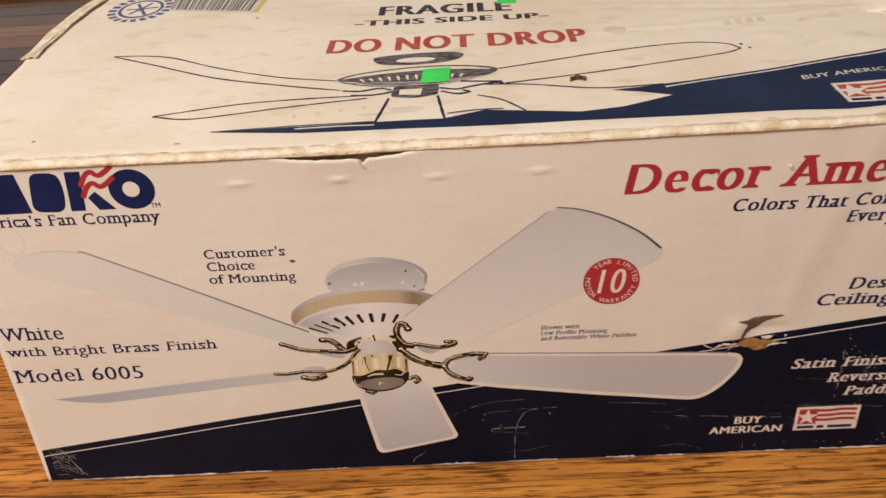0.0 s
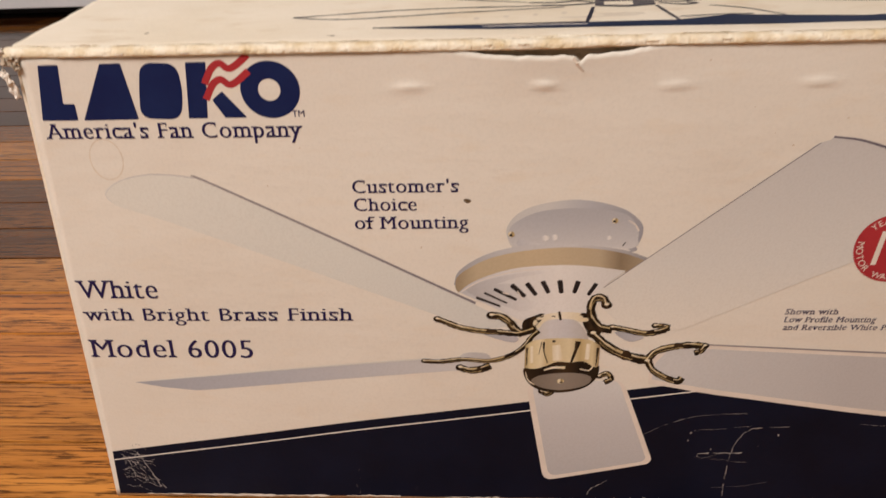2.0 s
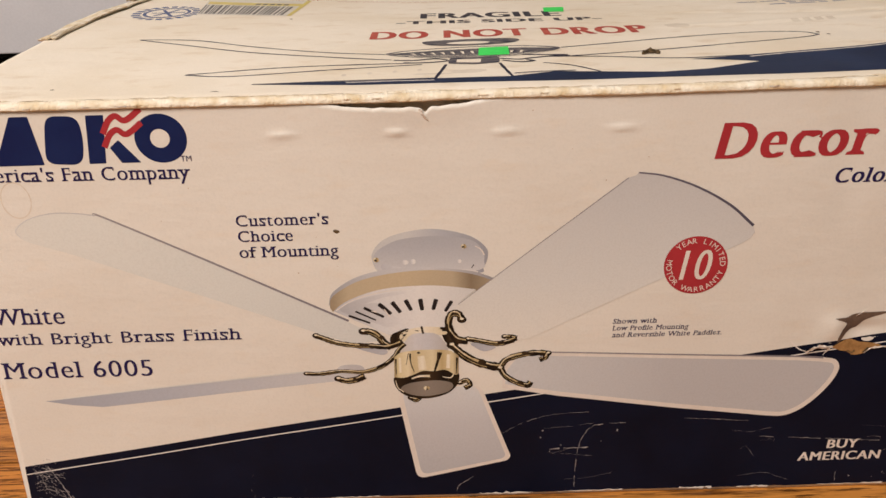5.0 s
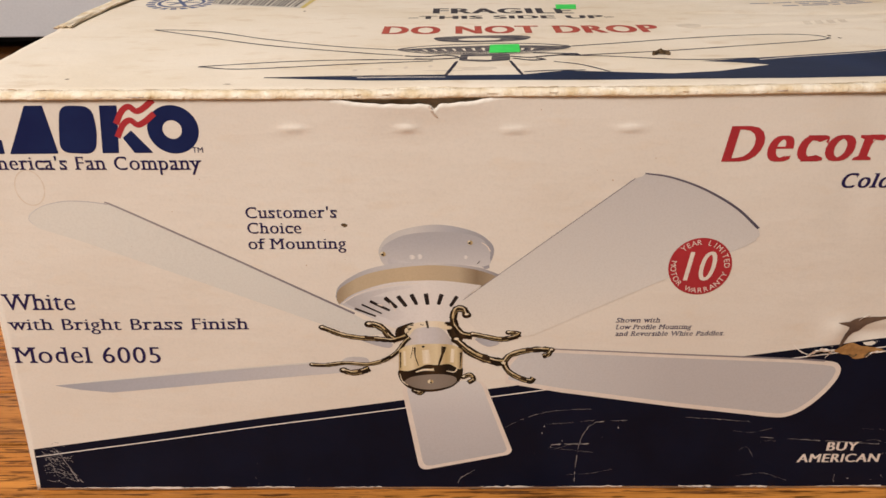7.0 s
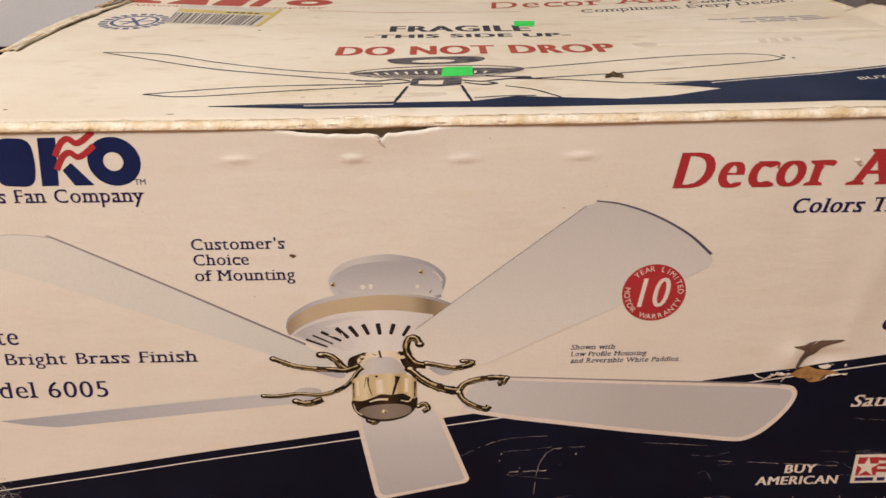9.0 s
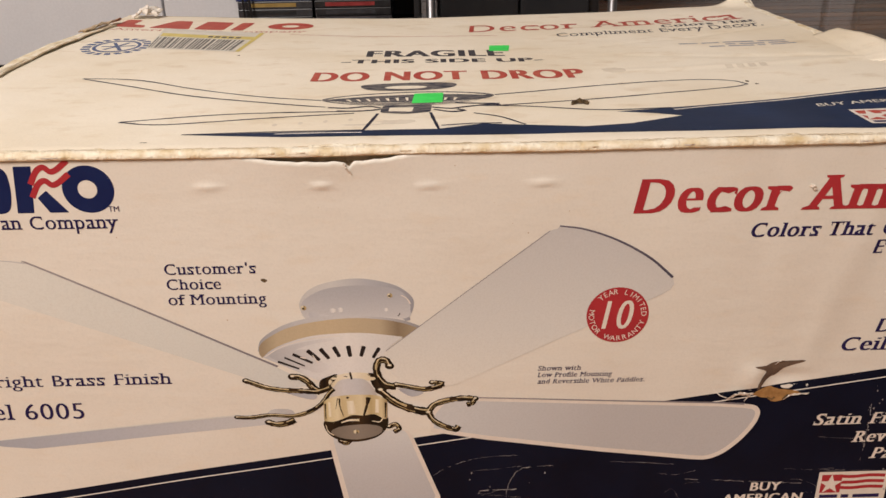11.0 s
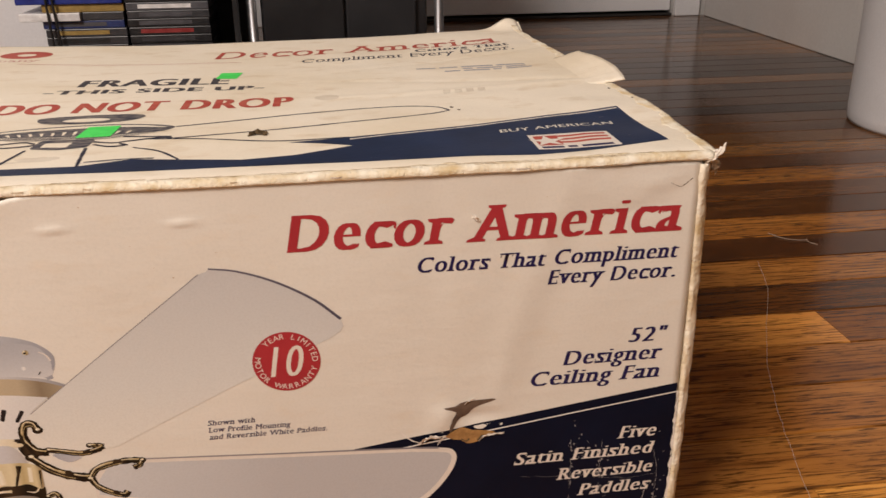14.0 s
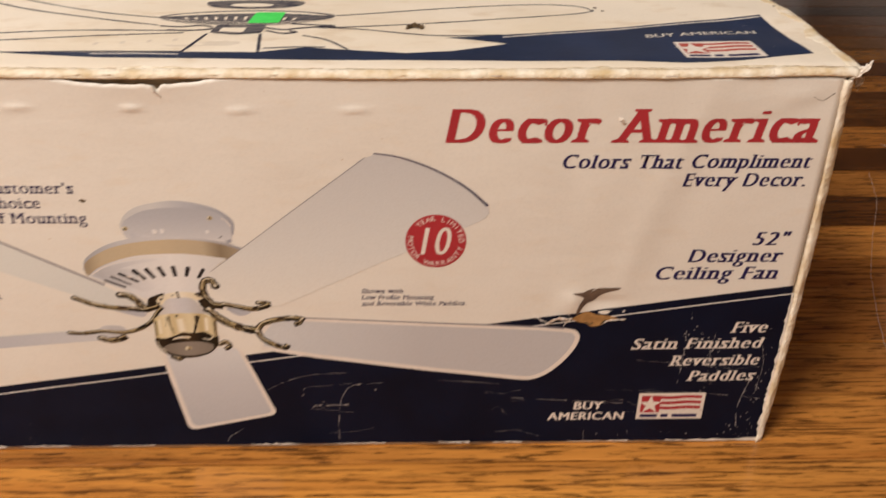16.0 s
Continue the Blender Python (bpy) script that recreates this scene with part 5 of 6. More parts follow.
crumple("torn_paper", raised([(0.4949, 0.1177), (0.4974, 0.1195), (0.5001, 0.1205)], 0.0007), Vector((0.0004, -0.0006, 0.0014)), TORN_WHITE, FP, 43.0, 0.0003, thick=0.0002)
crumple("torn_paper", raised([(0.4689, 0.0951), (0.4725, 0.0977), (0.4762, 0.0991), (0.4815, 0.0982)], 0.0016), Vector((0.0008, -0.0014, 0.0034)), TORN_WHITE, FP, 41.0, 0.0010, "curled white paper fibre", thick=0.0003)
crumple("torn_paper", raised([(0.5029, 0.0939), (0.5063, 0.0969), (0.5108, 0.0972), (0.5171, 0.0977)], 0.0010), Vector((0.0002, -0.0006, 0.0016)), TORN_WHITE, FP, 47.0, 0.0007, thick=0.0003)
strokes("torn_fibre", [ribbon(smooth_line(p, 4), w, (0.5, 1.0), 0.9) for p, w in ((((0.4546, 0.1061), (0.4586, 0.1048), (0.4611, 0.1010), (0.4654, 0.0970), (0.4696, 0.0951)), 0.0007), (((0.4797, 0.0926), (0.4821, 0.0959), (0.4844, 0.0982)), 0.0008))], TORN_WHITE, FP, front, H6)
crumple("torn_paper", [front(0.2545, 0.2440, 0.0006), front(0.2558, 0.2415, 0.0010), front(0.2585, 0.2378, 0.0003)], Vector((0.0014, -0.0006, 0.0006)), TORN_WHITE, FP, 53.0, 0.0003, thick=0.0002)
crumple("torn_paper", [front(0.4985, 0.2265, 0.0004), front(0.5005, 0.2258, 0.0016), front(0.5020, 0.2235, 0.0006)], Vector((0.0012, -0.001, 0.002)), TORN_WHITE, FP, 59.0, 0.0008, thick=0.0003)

# ---- print on the top ----
def mark(name, loops, mat, h, label=""):
    return shape(name, loops, mat, TP, top, h + 0.00006, label)


def lines(list_of_lines, w, mat=TOP_INK, h=H2, name="drawn_line"):
    return strokes(name, [ribbon(smooth_line(p, 6), w, jitter=0.5) for p in list_of_lines], mat, TP, top, h + 0.00006)


navy_a = [(0.1645, 0.0312), (0.2000, 0.0335), (0.2626, 0.0345), (0.3038, 0.0345), (0.3290, 0.0450), (0.3529, 0.0405), (0.3854, 0.0338), (0.4115, 0.0380), (0.4425, 0.0500), (0.4250, 0.0590), (0.4080, 0.0650), (0.4250, 0.0668), (0.4413, 0.0690)] + [(x, 0.0672 + 0.0400 * ((x - 0.4413) / 0.1650)) for x in spread(0.46, 0.6061, 8)] + [(0.6090, 0.0270), (0.5700, 0.0185), (0.5346, 0.0140), (0.4685, 0.0180), (0.3800, 0.0205), (0.3199, 0.0206), (0.2201, 0.0240)]
mark("dark_field", [navy_a], NAVY_TOP, H1, "faded navy printed field")
lines([[(x, 0.0672 + 0.0400 * ((x - 0.4413) / 0.1650) - 0.0035) for x in spread(0.4413, 0.605, 6)], [(0.2150, 0.0305), (0.2400, 0.0312), (0.2626, 0.0300)], [(0.3040, 0.0400), (0.3200, 0.0440), (0.3290, 0.0460)]], 0.0016, CREAM, H2)
text("BUY AMERICAN", 0.5250, 0.5930, 0.0622, 0.0062, LABEL, TP, top, H3 + 0.00006, shear=0.05, bold=0.016, serif=False, tilt=0.009)
flag(TP, top, 0.5378, 0.5825, 0.0235, 0.0530, H3 + 0.00006, RED_TOP)
lines([[(0.0580, 0.1812), (0.0820, 0.1798), (0.1056, 0.1719), (0.1440, 0.1455), (0.1900, 0.1215), (0.2330, 0.1085)], [(0.0580, 0.1808), (0.0942, 0.1587), (0.1466, 0.1248), (0.2000, 0.1030), (0.2364, 0.0905)],
       [(0.1214, 0.0605), (0.1706, 0.0735), (0.2100, 0.0780), (0.2543, 0.0790)], [(0.1214, 0.0600), (0.1483, 0.0535), (0.2029, 0.0650), (0.2300, 0.0700), (0.2549, 0.0740)],
       [(0.3409, 0.1160), (0.4031, 0.1330), (0.4500, 0.1430), (0.4780, 0.1440), (0.4980, 0.1360), (0.5050, 0.1255)], [(0.5050, 0.1250), (0.4900, 0.1170), (0.4400, 0.1060), (0.4019, 0.0985), (0.3437, 0.0880)],
       [(0.3300, 0.0880), (0.3600, 0.0835), (0.4000, 0.0700), (0.4413, 0.0690)], [(0.3250, 0.0700), (0.3400, 0.0600), (0.3529, 0.0410)]], 0.0018)
lines([[(0.2690, 0.0720), (0.2655, 0.0500), (0.2626, 0.0331)], [(0.3000, 0.0725), (0.3025, 0.0500), (0.3045, 0.0335)], [(0.3060, 0.0420), (0.3250, 0.0455), (0.3400, 0.0455)]], 0.0018, TOP_INK, H3)
lines([[(0.1645, 0.0315), (0.2100, 0.0350), (0.2620, 0.0352)]], 0.0014, TOP_INK, H3)
house = smooth_line([(0.2318, 0.1095), (0.2500, 0.1225), (0.2870, 0.1290), (0.3200, 0.1260), (0.3405, 0.1160), (0.3250, 0.1000), (0.2880, 0.0900), (0.2520, 0.0960)], 6, True)
mark("drawn_housing", [house], HATCH_INK, H2)
mark("drawn_rim", [smooth_line([(0.2360, 0.1110), (0.2520, 0.1205), (0.2870, 0.1262), (0.3180, 0.1235), (0.3360, 0.1160), (0.3150, 0.1195), (0.2860, 0.1205), (0.2560, 0.1165)], 6, True)], TOP_PAPER, H3)
strokes("drawn_hatching", [ribbon([(0.2480 + 0.0062 * k, 0.1130 - 0.0006 * abs(k - 6)), (0.2510 + 0.0058 * k, 0.1040)], 0.0022, (1, 0.5)) for k in range(12)], TOP_PAPER, TP, top, H3 + 0.00007)
strokes("drawn_hatching", [ribbon(ellipse(0.2865, 0.1085 - 0.0030 * k, 0.0500 - 0.006 * k, 0.0120, 16, 195 + 8 * k, 345 - 8 * k), 0.0007, jitter=1.0) for k in range(-1, 3)], TOP_PAPER, TP, top, H3 + 0.00008)
mark("drawn_canopy", [smooth_line([(0.2538, 0.1492), (0.2600, 0.1545), (0.2860, 0.1572), (0.3110, 0.1555), (0.3178, 0.1480), (0.3100, 0.1375), (0.2860, 0.1330), (0.2610, 0.1370)], 6, True)], HATCH_INK, H3)
mark("drawn_gleam", [ellipse(0.2840, 0.1430, 0.0140, 0.0050)], TOP_PAPER, H4)
mark("drawn_hub", [rounded([(0.2715, 0.0920), (0.2700, 0.0740), (0.2850, 0.0700), (0.3000, 0.0740), (0.3010, 0.0920)], 0.003, 4)], HATCH_INK, H4)
mark("drawn_gleam", [rounded([(0.2755, 0.0860), (0.2750, 0.0770), (0.2890, 0.0750), (0.2900, 0.0860)], 0.001, 3)], TOP_PAPER, H5)
lines([[(0.2380, 0.0890), (0.2500, 0.0870), (0.2620, 0.0905), (0.2700, 0.0860)], [(0.2440, 0.0800), (0.2560, 0.0790), (0.2660, 0.0810), (0.2720, 0.0840)], [(0.3010, 0.0860), (0.3120, 0.0820), (0.3200, 0.0850), (0.3350, 0.0900), (0.3430, 0.0885)], [(0.3020, 0.0800), (0.3120, 0.0740), (0.3200, 0.0760), (0.3160, 0.0800)], [(0.3150, 0.0960), (0.3300, 0.0935), (0.3420, 0.0920)]], 0.0024, TOP_INK, H4)
text("DO NOT DROP", 0.2175, 0.4080, 0.1680, 0.0300, RED_TOP, TP, top, H2 + 0.00006, bold=0.050, serif=False, tilt=-0.006, label="red block lettering")
text("FRAGILE", 0.2505, 0.3588, 0.2560, 0.0255, BLACK_INK, TP, top, H2 + 0.00006, bold=0.050, serif=False, tilt=-0.006)
text("-THIS SIDE UP-", 0.2330, 0.3860, 0.2305, 0.0135, BLACK_INK, TP, top, H2 + 0.00006, bold=0.050, serif=False, tilt=-0.005)
text("Decor America", 0.3360, 0.5870, 0.3715, 0.0370, RED_TOP, TP, top, H2 + 0.00006, shear=0.12, bold=0.022, tilt=0.008)
text("Colors That", 0.5080, 0.5905, 0.3570, 0.0135, TOP_INK, TP, top, H2 + 0.00006, shear=0.12, bold=0.050)
text("Compliment Every Decor.", 0.4110, 0.5905, 0.3330, 0.0160, TOP_INK, TP, top, H2 + 0.00006, shear=0.12, bold=0.014, tilt=0.004)
strokes("text_bar", [[(a, y), (b, y), (b, y + 0.0040), (a, y + 0.0040)] for y, row in ((0.2720, ((0.500, 0.515), (0.518, 0.532), (0.535, 0.560), (0.563, 0.585))), (0.2640, ((0.535, 0.543), (0.546, 0.566), (0.569, 0.585))), (0.2560, ((0.520, 0.532), (0.535, 0.555), (0.558, 0.564), (0.568, 0.588)))) for a, b in row], PALE_BLUE, TP, top, H2)
strokes("text_bar", [[(0.508 + 0.008 * k, 0.1760), (0.513 + 0.008 * k, 0.1760), (0.514 + 0.008 * k, 0.1860), (0.509 + 0.008 * k, 0.1860)] for k in range(4)], FAINT, TP, top, H1)
lines([[(0.1750, 0.3700), (0.2600, 0.3560), (0.3600, 0.3500)]], 0.0010, RED_TOP, H1)

# brand mark of the top, plain red shapes
for loop in ([(0.006, 0.400), (0.036, 0.398), (0.034, 0.412), (0.022, 0.414), (0.024, 0.440), (0.010, 0.442)], [(0.040, 0.398), (0.078, 0.396), (0.072, 0.440), (0.056, 0.440)], [(0.082, 0.396), (0.110, 0.394), (0.112, 0.438), (0.086, 0.440)], [(0.116, 0.394), (0.128, 0.394), (0.132, 0.438), (0.120, 0.438)]):
    mark("logo_block", [rounded(loop, 0.004, 3)], RED_TOP, H1)
mark("logo_ring", [ellipse(0.1690, 0.4180, 0.0215, 0.0195), ellipse(0.1690, 0.4180, 0.0080, 0.0070)], RED_TOP, H1)
text("America's Fan Company", 0.0100, 0.1880, 0.3830, 0.0090, RED_TOP, TP, top, H1)

# blue stamp: a wheel with bars for its ring of lettering
mark("stamp_ring", [ellipse(0.0420, 0.3040, 0.0185, 0.0270), ellipse(0.0420, 0.3040, 0.0158, 0.0228)], SEAL_BLUE, H2)
lines([[(0.0350, 0.3200), (0.0420, 0.3040), (0.0500, 0.2860)], [(0.0300, 0.3020), (0.0420, 0.3040), (0.0560, 0.3080)], [(0.0360, 0.2890), (0.0420, 0.3040), (0.0470, 0.3220)]], 0.0030, SEAL_BLUE, H2, "stamp_spoke")
strokes("text_bar", [ribbon(ellipse(0.0420, 0.3040, 0.0235, 0.0345, 3, 360 * k / 20 + 2, 360 * k / 20 + 13), 0.0070) for k in range(20)], SEAL_BLUE, TP, top, H2)

# stuck-on label and price stickers
def quad(a, b, c, d, s, t):
    p = Vector(a).lerp(Vector(b), s)
    return tuple(p.lerp(Vector(d).lerp(Vector(c), s), t))


LABEL_Q = ((0.0680, 0.2960), (0.1470, 0.2800), (0.1510, 0.3800), (0.0560, 0.3980))
mark("barcode_label", [[quad(*LABEL_Q, s, t) for s, t in ((0, 0), (1, 0), (1, 1), (0, 1))]], LABEL, H3, "stuck paper label with a barcode")
strokes("label_band", [[quad(*LABEL_Q, s, t) for s, t in q] for q in (((0.02, 0.60), (0.99, 0.60), (0.99, 0.76), (0.02, 0.76)), ((0.955, 0.0), (1, 0.0), (1, 0.98), (0.955, 0.98)))], YELLOW, TP, top, H4 + 0.00006)
stripes, s = [], 0.01
rnd = random.Random(4)
while s < 0.88:
    w = rnd.choice((0.010, 0.014, 0.022, 0.03))
    stripes.append([quad(*LABEL_Q, a, t) for a, t in ((s, 0.04), (s + w, 0.04), (s + w, 0.56), (s, 0.56))])
    s += w + rnd.choice((0.010, 0.014, 0.024))
strokes("barcode_stripe", stripes, BAR_INK, TP, top, H4 + 0.00006)
strokes("text_bar", [[quad(*LABEL_Q, a, t) for a, t in ((x, 0.64), (x + 0.05, 0.64), (x + 0.05, 0.72), (x, 0.72))] for x in (0.50, 0.57, 0.64, 0.71, 0.78)], BAR_INK, TP, top, H5 + 0.00006)
mark("green_sticker", [rounded([(0.2885, 0.0960), (0.3075, 0.0972), (0.3085, 0.1235), (0.2900, 0.1225)], 0.001, 2)], GREEN, H6 + 0.0001, "fluorescent green price sticker")
mark("green_sticker", [rounded([(0.3475, 0.2715), (0.3630, 0.2700), (0.3660, 0.2960), (0.3495, 0.2965)], 0.001, 2)], GREEN, H6, "fluorescent green price sticker")
strokes("text_bar", [[(a, 0.1130), (b, 0.1130), (b, 0.1140), (a, 0.1140)] for a, b in ((0.292, 0.296), (0.299, 0.305))], BAR_INK, TP, top, H6 + 0.00015)

# stains and debris of the top
def blot(cx, cy, rx, ry, seed, n=26):
    return [(cx + rx * math.cos(a) * (1 + 0.5 * wob(math.cos(a) * 2, math.sin(a) * 2, seed)), cy + ry * math.sin(a) * (1 + 0.5 * wob(math.cos(a) * 2, math.sin(a) * 2, seed + 5))) for a in (2 * math.pi * k / n for k in range(n))]


strokes("stain", [blot(0.281, 0.0520, 0.0110, 0.0050, 1), blot(0.262, 0.0470, 0.0120, 0.0018, 2), blot(0.430, 0.1830, 0.0080, 0.0080, 7)], FAINT, TP, top, H1 - 0.00001, "brown water stain")
strokes("dark_speck", [blot(0.5075, 0.1335, 0.0012, 0.0022, 11, 12), blot(0.5110, 0.1255, 0.0010, 0.0018, 12, 12), blot(0.1480, 0.0170, 0.0022, 0.0006, 14, 14), blot(0.0580, 0.0300, 0.0012, 0.0009, 15, 14), blot(0.1500, 0.2640, 0.0012, 0.0016, 16, 12), blot(0.6180, 0.1600, 0.0010, 0.0020, 18, 12), blot(0.6240, 0.1300, 0.0010, 0.0016, 19, 12)], CRUMB, TP, top, H2)
strokes("rub_mark", [blot(0.212 + 0.014 * k, 0.0500 + 0.003 * k, 0.0014, 0.0030, 20 + k, 12) for k in range(5)], FAINT, TP, top, H1 - 0.00001)
rnd = random.Random(91)
for k, (y, a, b) in enumerate(((0.0030, 0.02, 0.20), (0.0052, 0.10, 0.24), (0.0028, 0.30, 0.42), (0.0056, 0.30, 0.52), (0.0036, 0.44, 0.61), (0.0020, 0.50, 0.60))):
    runs, x = [], a
    while x < b:
        n = rnd.uniform(0.008, 0.045)
        runs.append(ribbon([(q, y + 0.0016 * wob(q * 26, 1.0, 5 + k) + 0.0004 * wob(q * 300, 2.0, k)) for q in spread(x, min(x + n, b + 0.01), 24)], rnd.uniform(0.0006, 0.0013), (0.3, 0.5), 1.5))
        x += n + rnd.uniform(0.004, 0.03)
    strokes("fold_crack", runs, STAIN, TP, top, 0.0003, "brown cracks along the worn fold")
crumple("crushed_crumb", [top(0.3855, 0.0860, 0.001), top(0.3905, 0.0870, 0.0022), top(0.3950, 0.0855, 0.001)], Vector((0.0005, 0.0045, 0.0015)), CRUMB, TP, 71.0, 0.0020, "dark crushed bit stuck to the paper")

# ---- things behind the carton ----
cabinet = thing("white_cabinet", "plain white cabinet raised above a gap with painted shade", "cabinet")
part("body", block(-1.60, -0.057, 1.378, 1.80, 0.030, 0.92, 0.004), WHITE_PAINT, cabinet)
# dark block stands in for the shadow gap below the cabinet
part("plinth", block(-1.58, -0.08, 1.44, 1.78, 0.0, 0.0298, 0.002), DARK_GAP, cabinet)
for x0, x1 in ((-1.598, -0.93), (-0.926, -0.2275), (-0.2235, -0.058)):
    part("door", block(x0, x1, 1.360, 1.3775, 0.024, 0.915, 0.003), WHITE_PAINT, cabinet)

rack = thing("media_rack", "black wire and board rack holding flat disc cases", "rack")
part("shelf", block(-0.052, 0.285, 1.225, 1.42, 0.089, 0.101, 0.002), BLACK_PLASTIC, rack)
part("shelf", block(-0.052, 0.285, 1.225, 1.42, 0.255, 0.267, 0.002), BLACK_PLASTIC, rack)
part("shelf", block(-0.052, 0.285, 1.225, 1.42, 0.43, 0.442, 0.002), BLACK_PLASTIC, rack)
part("back_board", block(-0.052, 0.285, 1.421, 1.435, 0.0, 0.45, 0.002), DARK_GAP, rack)
for x0, x1 in ((-0.034, -0.029), (-0.018, -0.010)):
    part("wire", lathe([(0.0022, 0.0), (0.0022, 0.45)], 0, 0, 10), BLACK_PLASTIC, rack).matrix_basis = Matrix.Translation((x0, 1.218, 0.0)) @ Matrix.Rotation(radians(-1.5 if x0 < -0.03 else -3.0), 4, "Y")
part("post", block(0.273, 0.283, 1.212, 1.2245, 0.0, 0.45, 0.002), BLACK_PLASTIC, rack)


def case_colour(name, c):
    return surface(name, c, tuple(min(1, x * 1.4 + 0.01) for x in c), 60, 0.3, relief=0.03)


CASE_INKS = [case_colour("case_" + n, c) for n, c in (("black", (0.012, 0.012, 0.014)), ("blue", (0.02, 0.035, 0.13)), ("gold", (0.30, 0.20, 0.06)), ("grey", (0.075, 0.075, 0.085)), ("white", (0.70, 0.69, 0.69)), ("red", (0.25, 0.03, 0.03)), ("charcoal", (0.035, 0.035, 0.04)))]


def disc_case(x0, x1, y, z, ink, spine):
    c = thing("disc_case", "flat plastic disc case lying in a stack on the rack", "disc case", ((x0 + x1) / 2, y, z), "stacked disc cases")
    part("shell", block(x0 - (x0 + x1) / 2, x1 - (x0 + x1) / 2, 0, 0.135, 0.0002, 0.0138, 0.0012), CASE_INKS[ink], c)
    a, b = x0 - (x0 + x1) / 2 + 0.02, x1 - (x0 + x1) / 2 - 0.03
    part("spine_print", block(a, b, -0.0006, 0.0005, 0.0035, 0.0105, 0.0002, 1), CASE_INKS[spine], c)


inks = (((0, 3), (0, 6), (6, 0), (6, 2), (1, 3), None, (2, 2)), ((0, 5), (6, 3), (0, 6), (0, 5), (0, 3), (6, 3), (3, 4), (0, 3), (6, 0), (0, 6)))
for col, (x0, x1) in enumerate(((-0.052, 0.085), (0.089, 0.230))):
    for k, pair in enumerate(inks[col]):
        dx = 0.004 * wob(k * 1.7, col * 3.1, 0.5)
        y, z = 1.232 + 0.006 * wob(k * 2.3, col, 8), 0.1012 + 0.0141 * k
        if pair is None:
            disc_case(-0.089, 0.012, 1.222, z, 4, 4)
            disc_case(0.014, 0.084, y, z, 6, 6)
        else:
            disc_case(x0 + dx, x1 + dx, y, z, *pair)
box = thing("storage_box", "small blue box with a white lid lying on the stacked cases", "box", (-0.003, 1.289, 0.2000))
part("body", block(-0.089, 0.088, -0.065, 0.065, 0.0, 0.030, 0.002), case_colour("blue_card", (0.015, 0.03, 0.22)), box)
part("lid", block(-0.066, 0.090, -0.067, 0.067, 0.0302, 0.052, 0.002), CASE_INKS[4], box)

stand = thing("television_stand", "glossy black stand with dark glass doors and steel posts", "stand")
part("body", block(0.318, 0.622, 1.262, 1.62, 0.02, 0.56, 0.004), BLACK_PLASTIC, stand)
part("door", block(0.321, 0.468, 1.248, 1.2615, 0.03, 0.2095, 0.003), BLACK_PLASTIC, stand)
part("door", block(0.472, 0.600, 1.248, 1.2615, 0.03, 0.545, 0.003), DARK_GREY, stand)
paper_box = thing("paper_box", "small white carton standing on a ledge of the black stand", "box", (0.37, 1.2550, 0.2100))
part("body", block(-0.045, 0.047, -0.0060, 0.0060, 0.0, 0.050, 0.001), CASE_INKS[4], paper_box)
part("top_board", block(0.295, 0.66, 1.235, 1.64, 0.5605, 0.585, 0.004), BLACK_PLASTIC, stand)
for x in (0.304, 0.641):
    part("post", lathe([(0.011, 0.0), (0.011, 0.012), (0.0085, 0.014), (0.0085, 0.56)], x, 1.236, 20), CHROME, stand, smooth=True)

bin_ = thing("waste_bin", "white round plastic waste bin standing by the wall", "waste bin")
part("body", lathe([(0.148, 0.0), (0.151, 0.006), (0.152, 0.02), (0.155, 0.55), (0.157, 0.56)], 1.468, 0.935, 64), BIN_PLASTIC, bin_, smooth=True)
part("lid", lathe([(0.160, 0.561), (0.161, 0.575), (0.150, 0.60), (0.09, 0.62), (0.01, 0.625)], 1.468, 0.935, 64), BIN_PLASTIC, bin_, smooth=True)


def fibre(name, points, r, label):
    cu = bpy.data.curves.new(name, "CURVE")
    cu.dimensions, cu.bevel_depth, cu.bevel_resolution = "3D", r, 1
    sp = cu.splines.new("POLY")
    line = smooth_line(points, 10)
    sp.points.add(len(line) - 1)
    for q, p in zip(sp.points, line):
        q.co = (p[0] + 0.0012 * wob(p[0] * 60, p[1] * 60, 1), p[1], 0.0008 + r, 1)
    ob = bpy.data.objects.new(name, cu)
    me = bpy.data.meshes.new_from_object(ob)
    bpy.data.objects.remove(ob)
    bpy.data.curves.remove(cu)
    return tagged(link_mesh(name, me, FIBRE), label, "thread")


fibre("thread", [(0.885, 0.420), (0.861, 0.350), (0.820, 0.270), (0.787, 0.199), (0.765, 0.140), (0.754, 0.103), (0.732, 0.028), (0.715, -0.020)], 0.00012, "fine pale thread lying across the wooden floor")
fibre("lint", [(0.936, 0.500), (0.945, 0.482), (0.958, 0.474), (0.970, 0.472)], 0.00022, "small tuft of pale lint on the floor")
fibre("lint", [(0.972, 0.476), (0.969, 0.465), (0.975, 0.458)], 0.00022, "small tuft of pale lint on the floor")

# ---- floor of oak strips ----
floor = tagged(part("floor", block(X_WEST - 0.1, X_EAST + 0.1, Y_SOUTH - 0.1, Y_NORTH + 0.1, -0.12, -0.0035, 0), OAK_DARK), "varnished oak strip floor with warm brown boards", "floor", kind="structure")
STRIP, STRIP_Y = 0.0635, 0.238


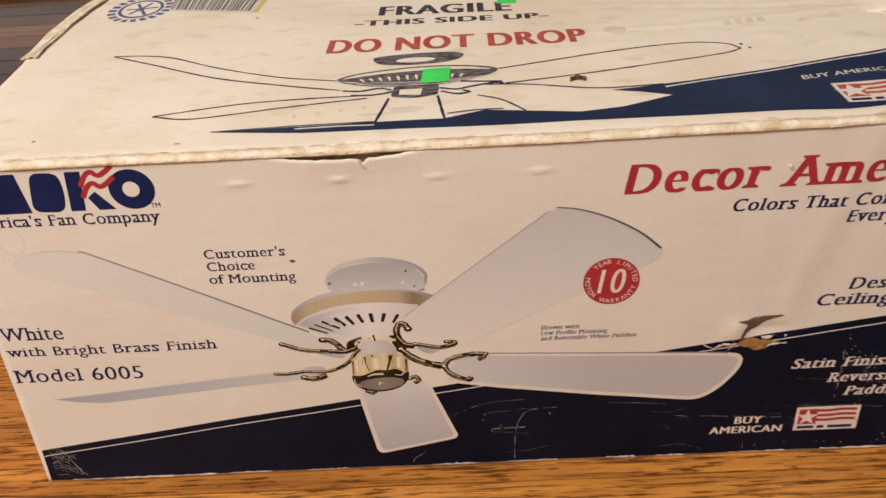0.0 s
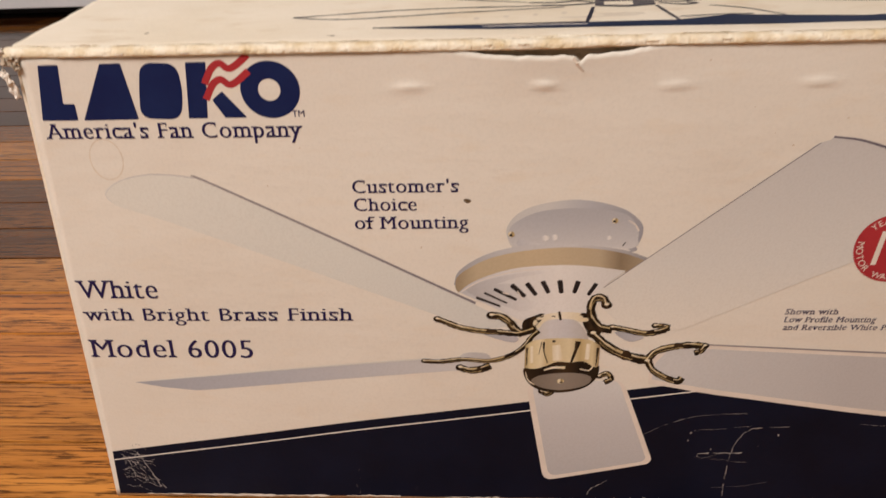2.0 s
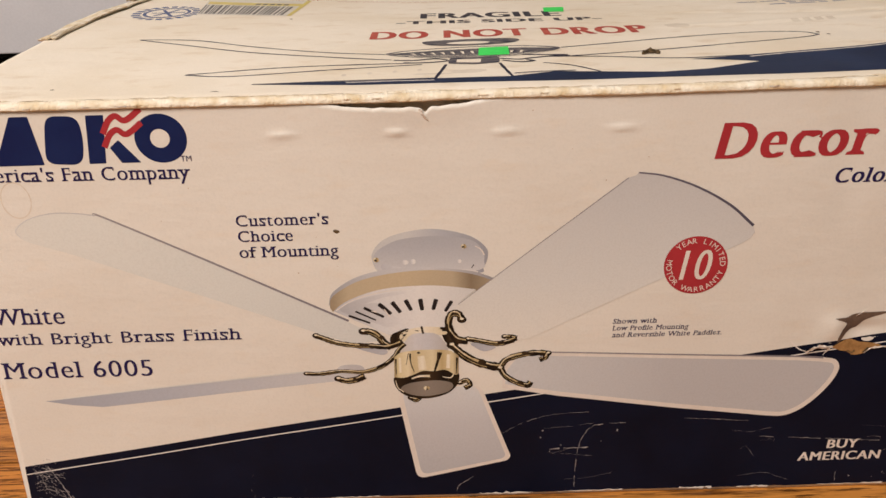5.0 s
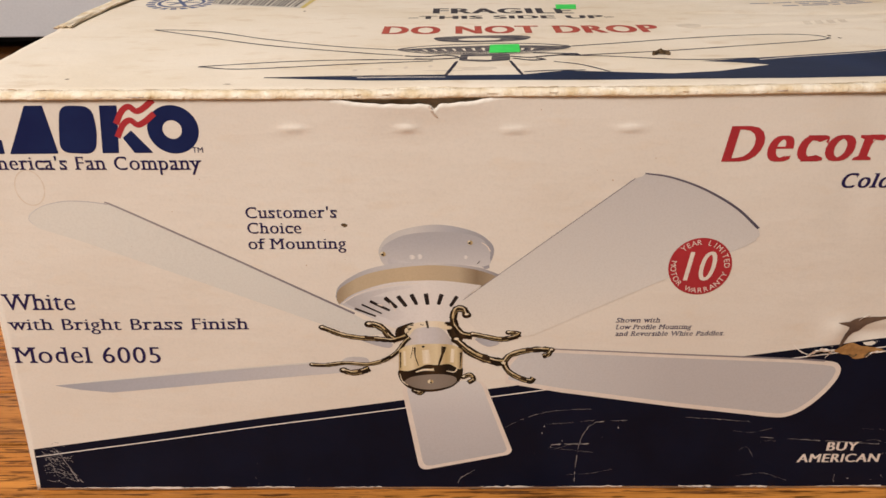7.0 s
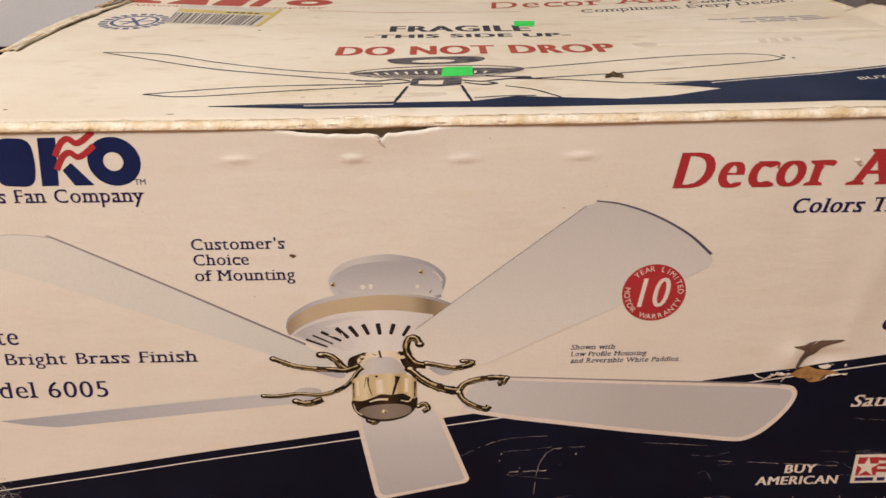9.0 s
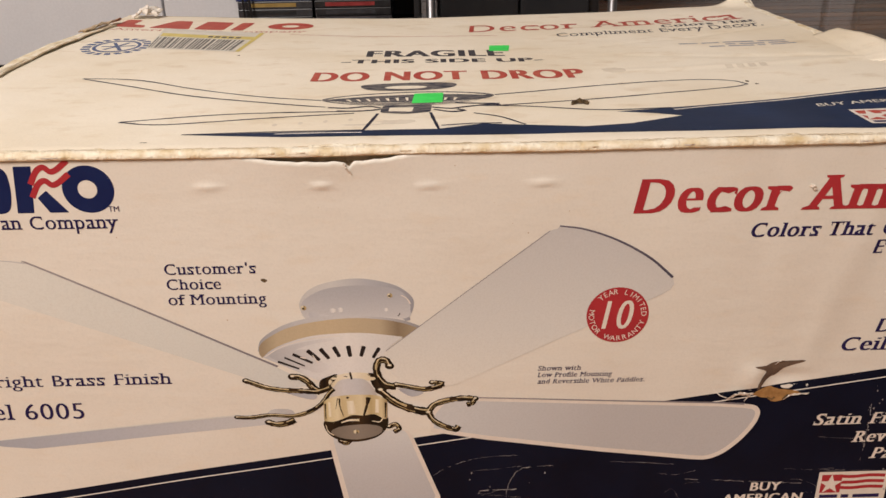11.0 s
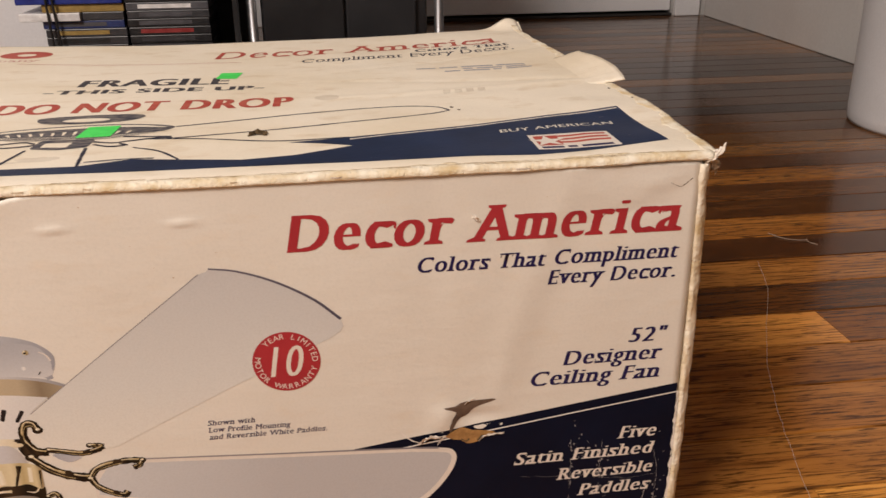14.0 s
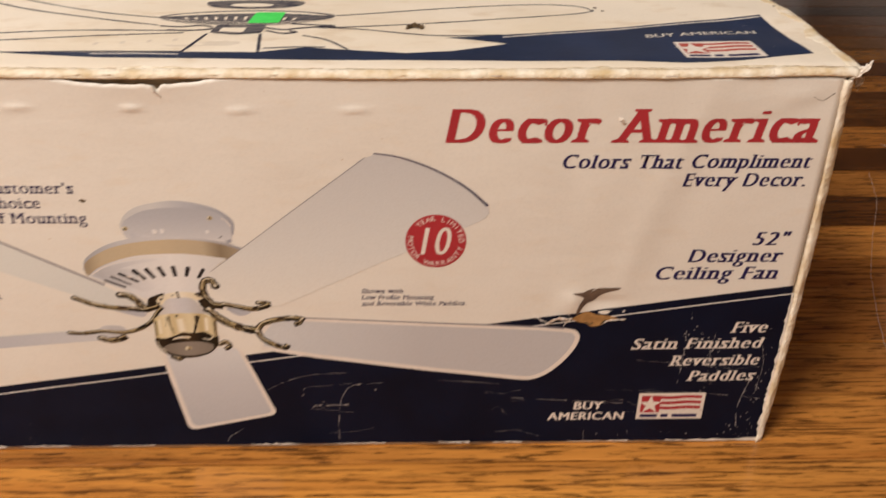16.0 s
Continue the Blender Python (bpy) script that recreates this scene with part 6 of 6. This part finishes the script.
def strip_mesh():
    bm = block(0, 1, 0.0005, STRIP - 0.0005, -0.0030, 0.0, 0)
    top_edges = [e for e in bm.edges if all(v.co.z > -0.001 for v in e.verts) and abs(e.verts[0].co.x - e.verts[1].co.x) > 0.5]
    bmesh.ops.bevel(bm, geom=top_edges, offset=0.0011, segments=2, affect="EDGES", profile=0.5)
    me = bpy.data.meshes.new("floor_strip")
    bm.to_mesh(me)
    bm.free()
    me.materials.append(OAK)
    return me


STRIP_MESH = strip_mesh()
# board tones: random variation, plus bright front rows that carry lamplight and glare
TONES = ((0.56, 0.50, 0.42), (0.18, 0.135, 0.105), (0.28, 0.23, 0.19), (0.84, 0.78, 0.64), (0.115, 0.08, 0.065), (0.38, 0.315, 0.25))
NEAR_LIT = ((1.32, 1.26, 1.02), (1.10, 1.01, 0.84), (1.42, 1.38, 1.14), (1.0, 0.92, 0.77))
rnd = random.Random(11)
far_bm = bmesh.new()


def lay_strip(x0, x1, y, tone):
    ob = new("floor_strip", STRIP_MESH)
    ob.parent = floor
    ob.location, ob.scale = (x0 + 0.0003, y, 0.0), (x1 - x0 - 0.0006, 1, 1)
    ob.color = (*tone, 1)


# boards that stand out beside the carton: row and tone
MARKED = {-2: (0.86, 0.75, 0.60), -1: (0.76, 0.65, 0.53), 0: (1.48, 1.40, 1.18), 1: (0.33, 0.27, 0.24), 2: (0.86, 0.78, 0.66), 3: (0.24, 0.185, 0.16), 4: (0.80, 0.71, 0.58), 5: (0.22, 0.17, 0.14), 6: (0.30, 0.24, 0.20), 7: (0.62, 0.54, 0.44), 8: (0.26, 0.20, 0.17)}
row0 = math.floor((Y_SOUTH - STRIP_Y) / STRIP)
for row in range(row0, math.ceil((Y_NORTH - STRIP_Y) / STRIP)):
    y = STRIP_Y + row * STRIP
    near = -0.30 < y < 2.4
    x = X_WEST - rnd.uniform(0, 0.5)
    if row == 0:
        ends = [-2.3, -1.4, -0.62, 0.12, 0.44, 0.885, 1.35, 1.8]
    else:
        ends = [x]
        while ends[-1] < X_EAST:
            ends.append(ends[-1] + rnd.uniform(0.45, 1.5))
        if row in MARKED:
            ends = [e for e in ends if not 0.60 < e < 1.15]
    for a, b in zip(ends, ends[1:]):
        a, b = max(a, X_WEST), min(b, X_EAST)
        if b - a < 0.03:
            continue
        # tone falls with y, so the light's fall-off is put into the board colour
        tone = rnd.choice(NEAR_LIT if y < 0.1 else ((1.0, 0.85, 0.66), (1.1, 0.92, 0.70), (0.9, 0.74, 0.56)) if y < 0.2 else TONES)
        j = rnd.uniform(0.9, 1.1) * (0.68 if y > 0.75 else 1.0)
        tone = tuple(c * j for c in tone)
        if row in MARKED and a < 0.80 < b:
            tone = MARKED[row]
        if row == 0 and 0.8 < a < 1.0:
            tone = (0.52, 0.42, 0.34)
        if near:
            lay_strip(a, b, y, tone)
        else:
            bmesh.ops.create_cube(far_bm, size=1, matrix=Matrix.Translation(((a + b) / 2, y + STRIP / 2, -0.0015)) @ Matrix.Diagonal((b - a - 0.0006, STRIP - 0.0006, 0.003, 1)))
rest = part("floor_strips", far_bm, OAK, floor)
rest["kind"] = "stuff"
